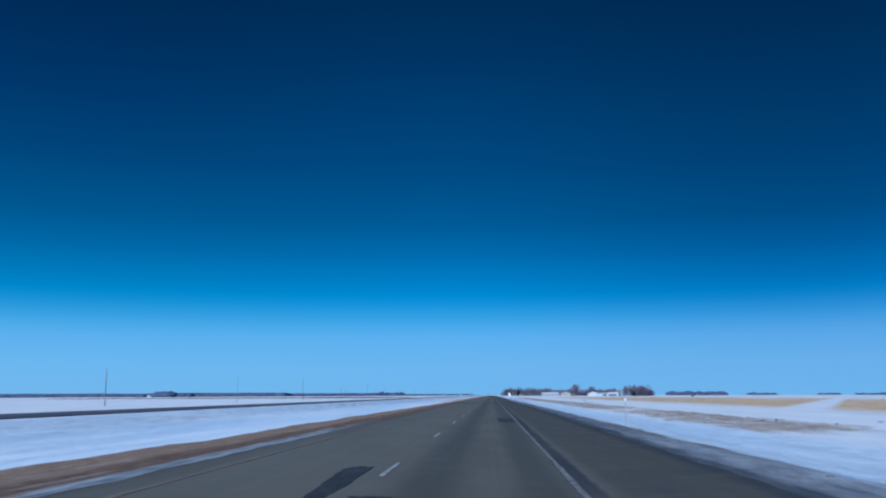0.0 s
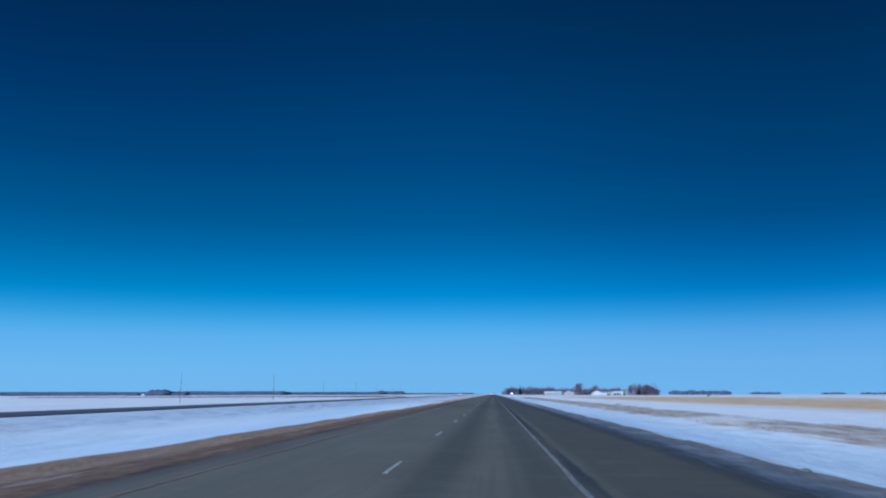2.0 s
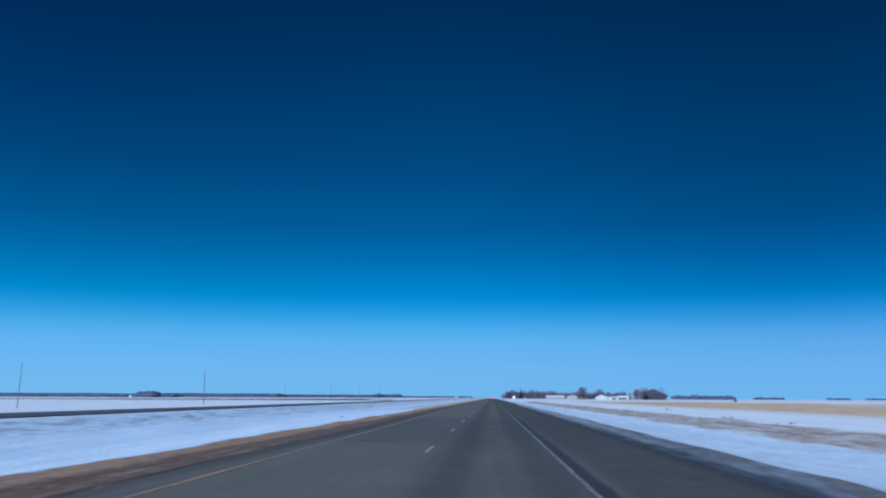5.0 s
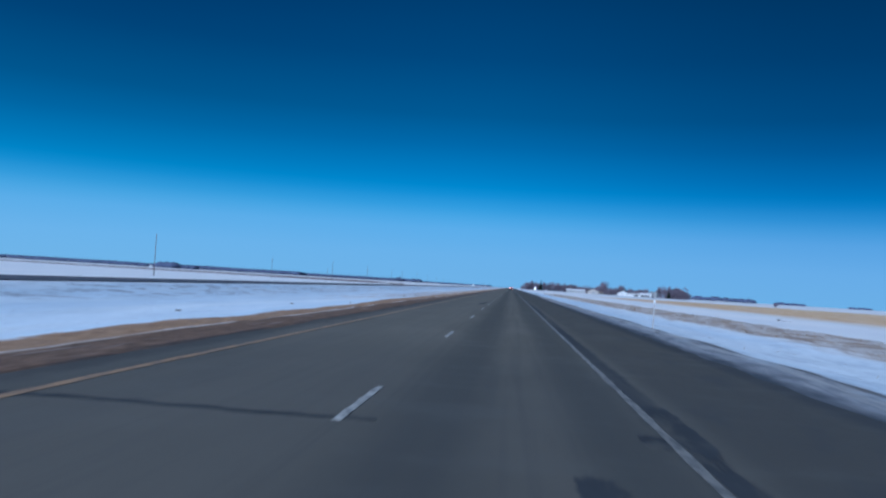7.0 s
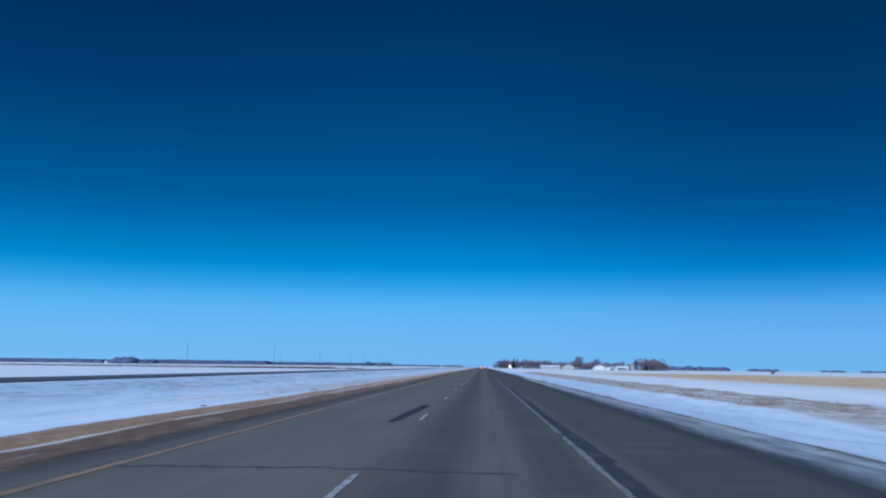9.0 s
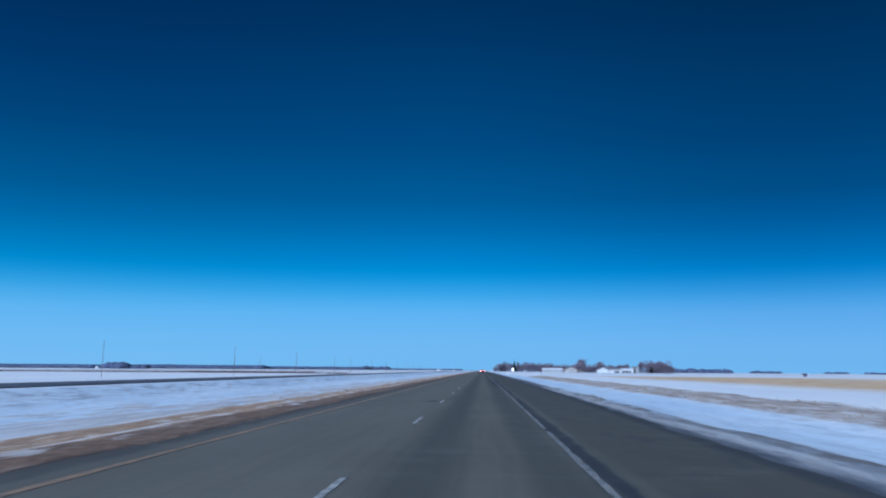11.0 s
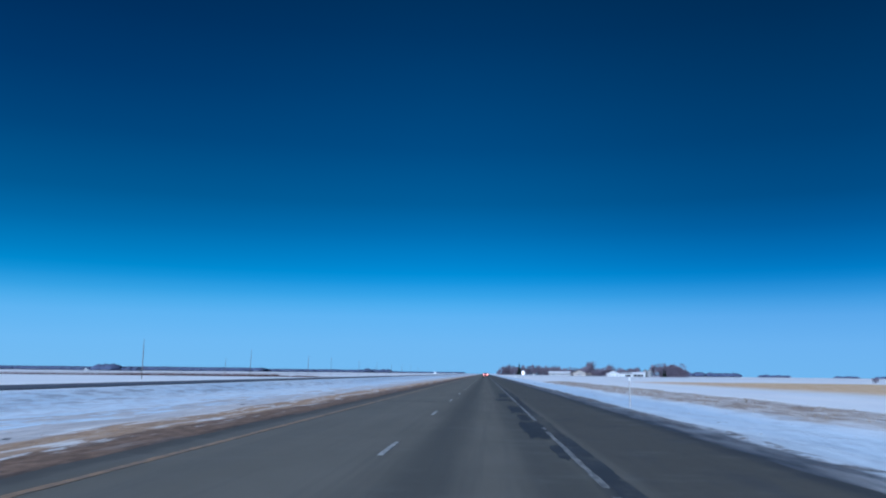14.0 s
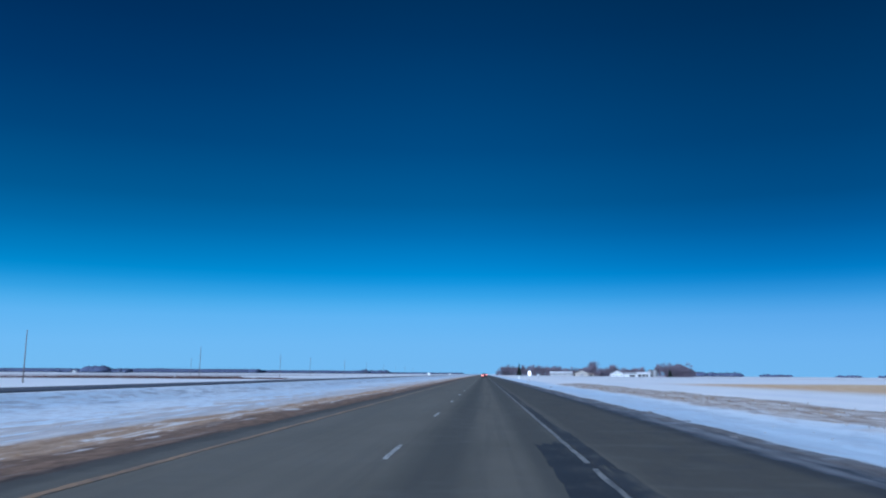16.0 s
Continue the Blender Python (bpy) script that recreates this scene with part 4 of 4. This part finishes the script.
make_gable("farmhouse", -906, -900, 2172, 2182, 2.8, 5.6, WHITE_STEEL, SNOWY_ROOF, "small white farmhouse far across the fields", "house", "y", [(-904, -902.6, 1, 2.4, "window", DARK_BAY)])


def make_bin(x, y, r, h):
    root = thing("grain_bin", pose(x, y, land_height(x, y)), "round corrugated galvanised grain bin with a conical roof", "grain bin", "grain bins")
    n, verts, faces = 40, [], []
    rings = [(r * (1 + 0.012 * (i % 2)), -0.2 + (h + 0.2) * i / 22) for i in range(23)]
    for rr, z in rings:
        verts += [(rr * math.cos(2 * math.pi * k / n), rr * math.sin(2 * math.pi * k / n), z) for k in range(n)]
    for i in range(22):
        faces += [(i * n + k, i * n + (k + 1) % n, (i + 1) * n + (k + 1) % n, (i + 1) * n + k) for k in range(n)]
    link("wall", verts, faces, GREY_STEEL, root)
    bm = bmesh.new()
    bmesh.ops.create_cone(bm, cap_ends=True, segments=n, radius1=r * 1.06, radius2=0.4, depth=r * 0.55, matrix=Matrix.Translation((0, 0, h + r * 0.275)))
    part("roof", bm, GREY_STEEL, root)
    bm = bmesh.new()
    add_tube(bm, (0, 0, h + r * 0.5), (0, 0, h + r * 0.5 + 0.5), 0.45, 0.35, 12)
    part("cap", bm, GREY_STEEL, root)
    return root


grain = make_bin(236, 1528, 3.6, 8.6)
copy_thing(grain, pose(231, 1534, land_height(231, 1534), 0, 0, 40))


# ---- road signs ----
def make_sign(name, x, y, low, wide, tall, label, oval=False):
    root = thing(name, pose(x, y, land_height(x, y)), label, "road sign", "")
    bm = bmesh.new()
    add_box(bm, -0.035, 0.035, 0, 0.05, -0.4, low + tall * (0.5 if oval else 0.9))
    if oval:
        add_box(bm, -0.03, 0.03, -0.26, 0.05, low + tall * 0.5 - 0.05, low + tall * 0.5)
    part("post", bm, GREEN_STEEL, root)
    bm = bmesh.new()
    if oval:
        disc = Matrix.LocRotScale((0, -0.009, low + tall / 2), Matrix.Rotation(radians(90), 3, "X"), (wide / 2, tall / 2, 1))
        bmesh.ops.create_cone(bm, cap_ends=True, segments=28, radius1=1, radius2=1, depth=0.012, matrix=disc)
        bmesh.ops.rotate(bm, cent=(0, 0, low + tall / 2), matrix=Matrix.Rotation(radians(-12), 3, "Y"), verts=bm.verts)
        glint = (to_sun + Vector((-0.03, -1.0, 0.0))).normalized()      # leans back and catches the sun
        turn = Vector((0, -1, 0)).rotation_difference(glint).to_matrix()
        bmesh.ops.rotate(bm, cent=(0, 0, low + tall / 2), matrix=turn, verts=bm.verts)
        bmesh.ops.translate(bm, vec=(0, -0.25, 0), verts=bm.verts)
    else:
        add_box(bm, -wide / 2, wide / 2, -0.015, -0.003, low, low + tall)
        vertical = [e for e in bm.edges if abs(e.verts[0].co.y - e.verts[1].co.y) > 0.005]
        bmesh.ops.bevel(bm, geom=vertical, offset=0.07, segments=4, affect="EDGES")
    part("panel", bm, WARM_PANEL if oval else REFLECTOR, root, "plain pale sign panel")
    return root


make_sign("road_sign", 14.9, 609.7, 1.7, 1.0, 1.5, "bright warm-white oval road sign tilted on its post beside the road", True)
make_sign("road_sign", -28.2, 820.0, 1.3, 1.3, 1.3, "white road sign beside the opposite carriageway")
make_sign("road_sign", -25.5, 1045.0, 1.3, 1.2, 1.2, "distant white road sign in the snowy median")
make_sign("marker_sign", 27.8, 769.0, 1.2, 0.9, 0.7, "small white marker sign at a field approach")
make_sign("marker_sign", 16.1, 713.0, 0.3, 0.7, 0.7, "low white marker board beside the road")


# ---- the car ahead ----
def make_car(x, y):
    root = thing("car", pose(x, y, road_z(x) + 0.006), "dark red sport-utility car with lit red tail lamps on the road", "car")
    bm = bmesh.new()
    side = [(-2.3, 0.45), (-2.32, 0.95), (-2.2, 1.05), (-1.95, 1.66), (-0.2, 1.74), (0.75, 1.1), (2.1, 0.98), (2.3, 0.75), (2.28, 0.42)]
    prev = None
    for u, k in ((-0.94, 0.0), (-0.9, 1.0), (0.9, 1.0), (0.94, 0.0)):
        ring = [bm.verts.new((u * (1 - 0.16 * max(0, z - 1.05)), yy * (0.985 + 0.015 * k), 0.02 * (1 - k) + z)) for yy, z in side]
        if prev:
            for i in range(len(side)):
                j = (i + 1) % len(side)
                bm.faces.new((prev[i], prev[j], ring[j], ring[i]))
        else:
            bm.faces.new(ring)
        prev = ring
    bm.faces.new(prev)
    part("body", bm, CAR_BODY, root)
    bm = bmesh.new()
    vs = [bm.verts.new(p) for p in ((-0.74, -2.19, 1.12), (0.74, -2.19, 1.12), (0.66, -2.0, 1.6), (-0.66, -2.0, 1.6))]
    f = bm.faces.new(vs)
    bmesh.ops.solidify(bm, geom=[f], thickness=0.02)
    part("rear_window", bm, CAR_GLASS, root)
    bm = bmesh.new()
    add_box(bm, -0.92, 0.92, -2.4, -2.28, 0.42, 0.66, 0.03)
    part("bumper", bm, RUBBER, root)
    for s in (-1, 1):
        bm = bmesh.new()
        add_box(bm, s * 0.78 - 0.15, s * 0.78 + 0.15, -2.36, -2.26, 0.82, 1.24, 0.03)
        part("tail_lamp", bm, TAIL_LAMP, root, "lit red tail lamp")
        for yy in (-1.4, 1.45):
            bm = bmesh.new()
            bmesh.ops.create_cone(bm, cap_ends=True, segments=24, radius1=0.36, radius2=0.36, depth=0.24, matrix=Matrix.Translation((s * 0.82, yy, 0.36)) @ pose(0, 0, 0, 0, 90))
            wheel = part("wheel", bm, RUBBER, root)
            bm = bmesh.new()
            bmesh.ops.create_cone(bm, cap_ends=True, segments=20, radius1=0.22, radius2=0.2, depth=0.03, matrix=Matrix.Translation((s * 0.945, yy, 0.36)) @ pose(0, 0, 0, 0, 90))
            part("rim", bm, CHROME, wheel)
    return root


make_car(1.95, 695.0)


# ---- dead grass ----
def grass(name, areas, mat, label, seed):
    rng = random.Random(seed)
    verts, faces = [], []
    for x0, x1, y0, y1, count, lo, hi in areas:
        for _ in range(count):
            x, y = rng.uniform(x0, x1), rng.uniform(y0, y1)
            if noise.noise(Vector((x / 1.5, y / 6.0, seed))) < -0.05:
                continue
            z, h = land_height(x, y) - 0.02, rng.uniform(lo, hi)
            for _ in range(5):
                a, lean = rng.uniform(0, 6.283), rng.uniform(0.1, 0.7) * h
                u = Vector((math.cos(a), math.sin(a), 0))
                v = Vector((-u.y, u.x, 0)) * h * 0.06
                o = len(verts)
                p = Vector((x, y, z)) + u * rng.uniform(0, 0.12)
                verts += [p - v, p + v, p + u * lean + Vector((0, 0, h))]
                faces.append((o, o + 1, o + 2))
    return tagged(link(name, verts, faces, mat), label, "grass", kind="stuff")


grass("verge_grass", [(-8.2, -6.4, -5, 480, 9000, 0.03, 0.10), (-15, -9, 240, 480, 1200, 0.04, 0.09)], DRY_GRASS, "short dead brown grass along the road verge", 1)
grass("ditch_grass", [(17.2, 23.6, 44, 540, 9000, 0.05, 0.2), (10.8, 17.2, 0, 480, 1100, 0.03, 0.10)], PALE_GRASS, "dry weeds standing out of the snow in the ditch", 2)


# ---- ploughed lumps of dirty snow on the outer verge ----
def make_lump(seed):
    bm = bmesh.new()
    bmesh.ops.create_icosphere(bm, subdivisions=3, radius=1.0)
    for v in bm.verts:
        n = v.co.normalized()
        v.co = n * (1 + 0.35 * noise.noise(n * 1.7 + Vector((seed * 3.1, 0, 0))) + 0.12 * noise.noise(n * 5 + Vector((0, seed, 0))))
        v.co.z = max(v.co.z, -0.35)
    ob = part("snow_lump", bm, DIRTY_SNOW, None, smooth=True)
    return tagged(ob, "ploughed lump of dirty snow on the verge", "snow lump", "lumps of ploughed snow")


lumps = [make_lump(k) for k in (1, 2, 3)]
rng = random.Random(77)
spots = [(8.6 + rng.gauss(0, 0.25), 296 + 15 * rng.random()) for _ in range(16)] + [(8.8 + rng.gauss(0, 0.3), rng.uniform(5, 440)) for _ in range(34)] + [(rng.uniform(-13, -8.4), rng.uniform(190, 440)) for _ in range(16)]
for i, (x, y) in enumerate(spots):
    m = pose(x, y, land_height(x, y), 0, 0, rng.uniform(0, 360))
    size = rng.uniform(0.10, 0.22) * (0.8 if i < 16 else 0.6)
    if i < 3:
        lumps[i].matrix_world = m
        lumps[i].scale = (size * 1.3, size * 1.6, size * 0.4)
    else:
        ob = copy_thing(lumps[i % 3], m)
        ob.scale = (size * rng.uniform(1.0, 1.5), size * rng.uniform(1.2, 2.2), size * rng.uniform(0.3, 0.5))


# ---- red-brown reeds on the far side of the opposite carriageway ----
grass("reeds", [(-128, -72, 604, 620, 7000, 0.35, 0.9), (-74, -57, 605, 615, 1800, 0.2, 0.6), (-330, -126, 604, 640, 6000, 0.35, 0.75)], REED, "red-brown reeds in a low field", 5)


# ---- single dry weeds at the back of the ditch ----
def make_weed(seed):
    rng = random.Random(seed)
    bm = bmesh.new()
    for _ in range(9):
        a, lean, h = rng.uniform(0, 6.283), rng.uniform(0.05, 0.35), rng.uniform(0.45, 0.85)
        tip = Vector((math.cos(a) * lean, math.sin(a) * lean, h))
        add_tube(bm, (0, 0, -0.1), tip, 0.012, 0.006, 4)
        for _ in range(3):
            f = rng.uniform(0.4, 0.95)
            add_tube(bm, tip * f, tip * f + Vector((rng.gauss(0, 0.1), rng.gauss(0, 0.1), rng.uniform(0.05, 0.2))), 0.012, 0.018, 4)
    ob = part("dead_weed", bm, BARK, None)
    return tagged(ob, "dry brown weed standing out of the snow", "weed", "dead weeds in the ditch")


weed = make_weed(1)
weed.matrix_world = pose(29.0, 246.0, land_height(29.0, 246.0)) @ Matrix.Diagonal((1.2, 0.8, 0.28, 1))
tufts = [(29.6, 246.4, 1.2, 0.26), (30.2, 246.2, 1.0, 0.22), (13.0, 206.7, 0.5, 0.22), (12.5, 359.0, 0.6, 0.22), (12.9, 359.3, 0.5, 0.18), (12.8, 505.0, 1.6, 0.5),
         (22.5, 61.0, 0.9, 0.85), (23.1, 61.6, 0.8, 0.6), (21.9, 62.2, 0.8, 0.5), (23.5, 53.0, 0.7, 0.6), (26.6, 54.0, 0.7, 0.5), (27.3, 54.5, 0.6, 0.45),
         (24.4, 197.0, 0.9, 0.8), (25.0, 196.4, 0.8, 0.6), (25.0, 191.6, 0.9, 0.35), (23.6, 179.2, 0.7, 0.6), (24.4, 178.6, 0.7, 0.75), (25.2, 180.0, 0.6, 0.55),
         (23.4, 243.0, 0.6, 0.4), (23.2, 250.0, 0.6, 0.4), (23.0, 258.0, 0.6, 0.45)]
for i, (x, y, wide, tall) in enumerate(tufts):
    copy_thing(weed, pose(x, y, land_height(x, y) - 0.02, 0, 0, 67 * i) @ Matrix.Diagonal((wide, wide, tall, 1)))
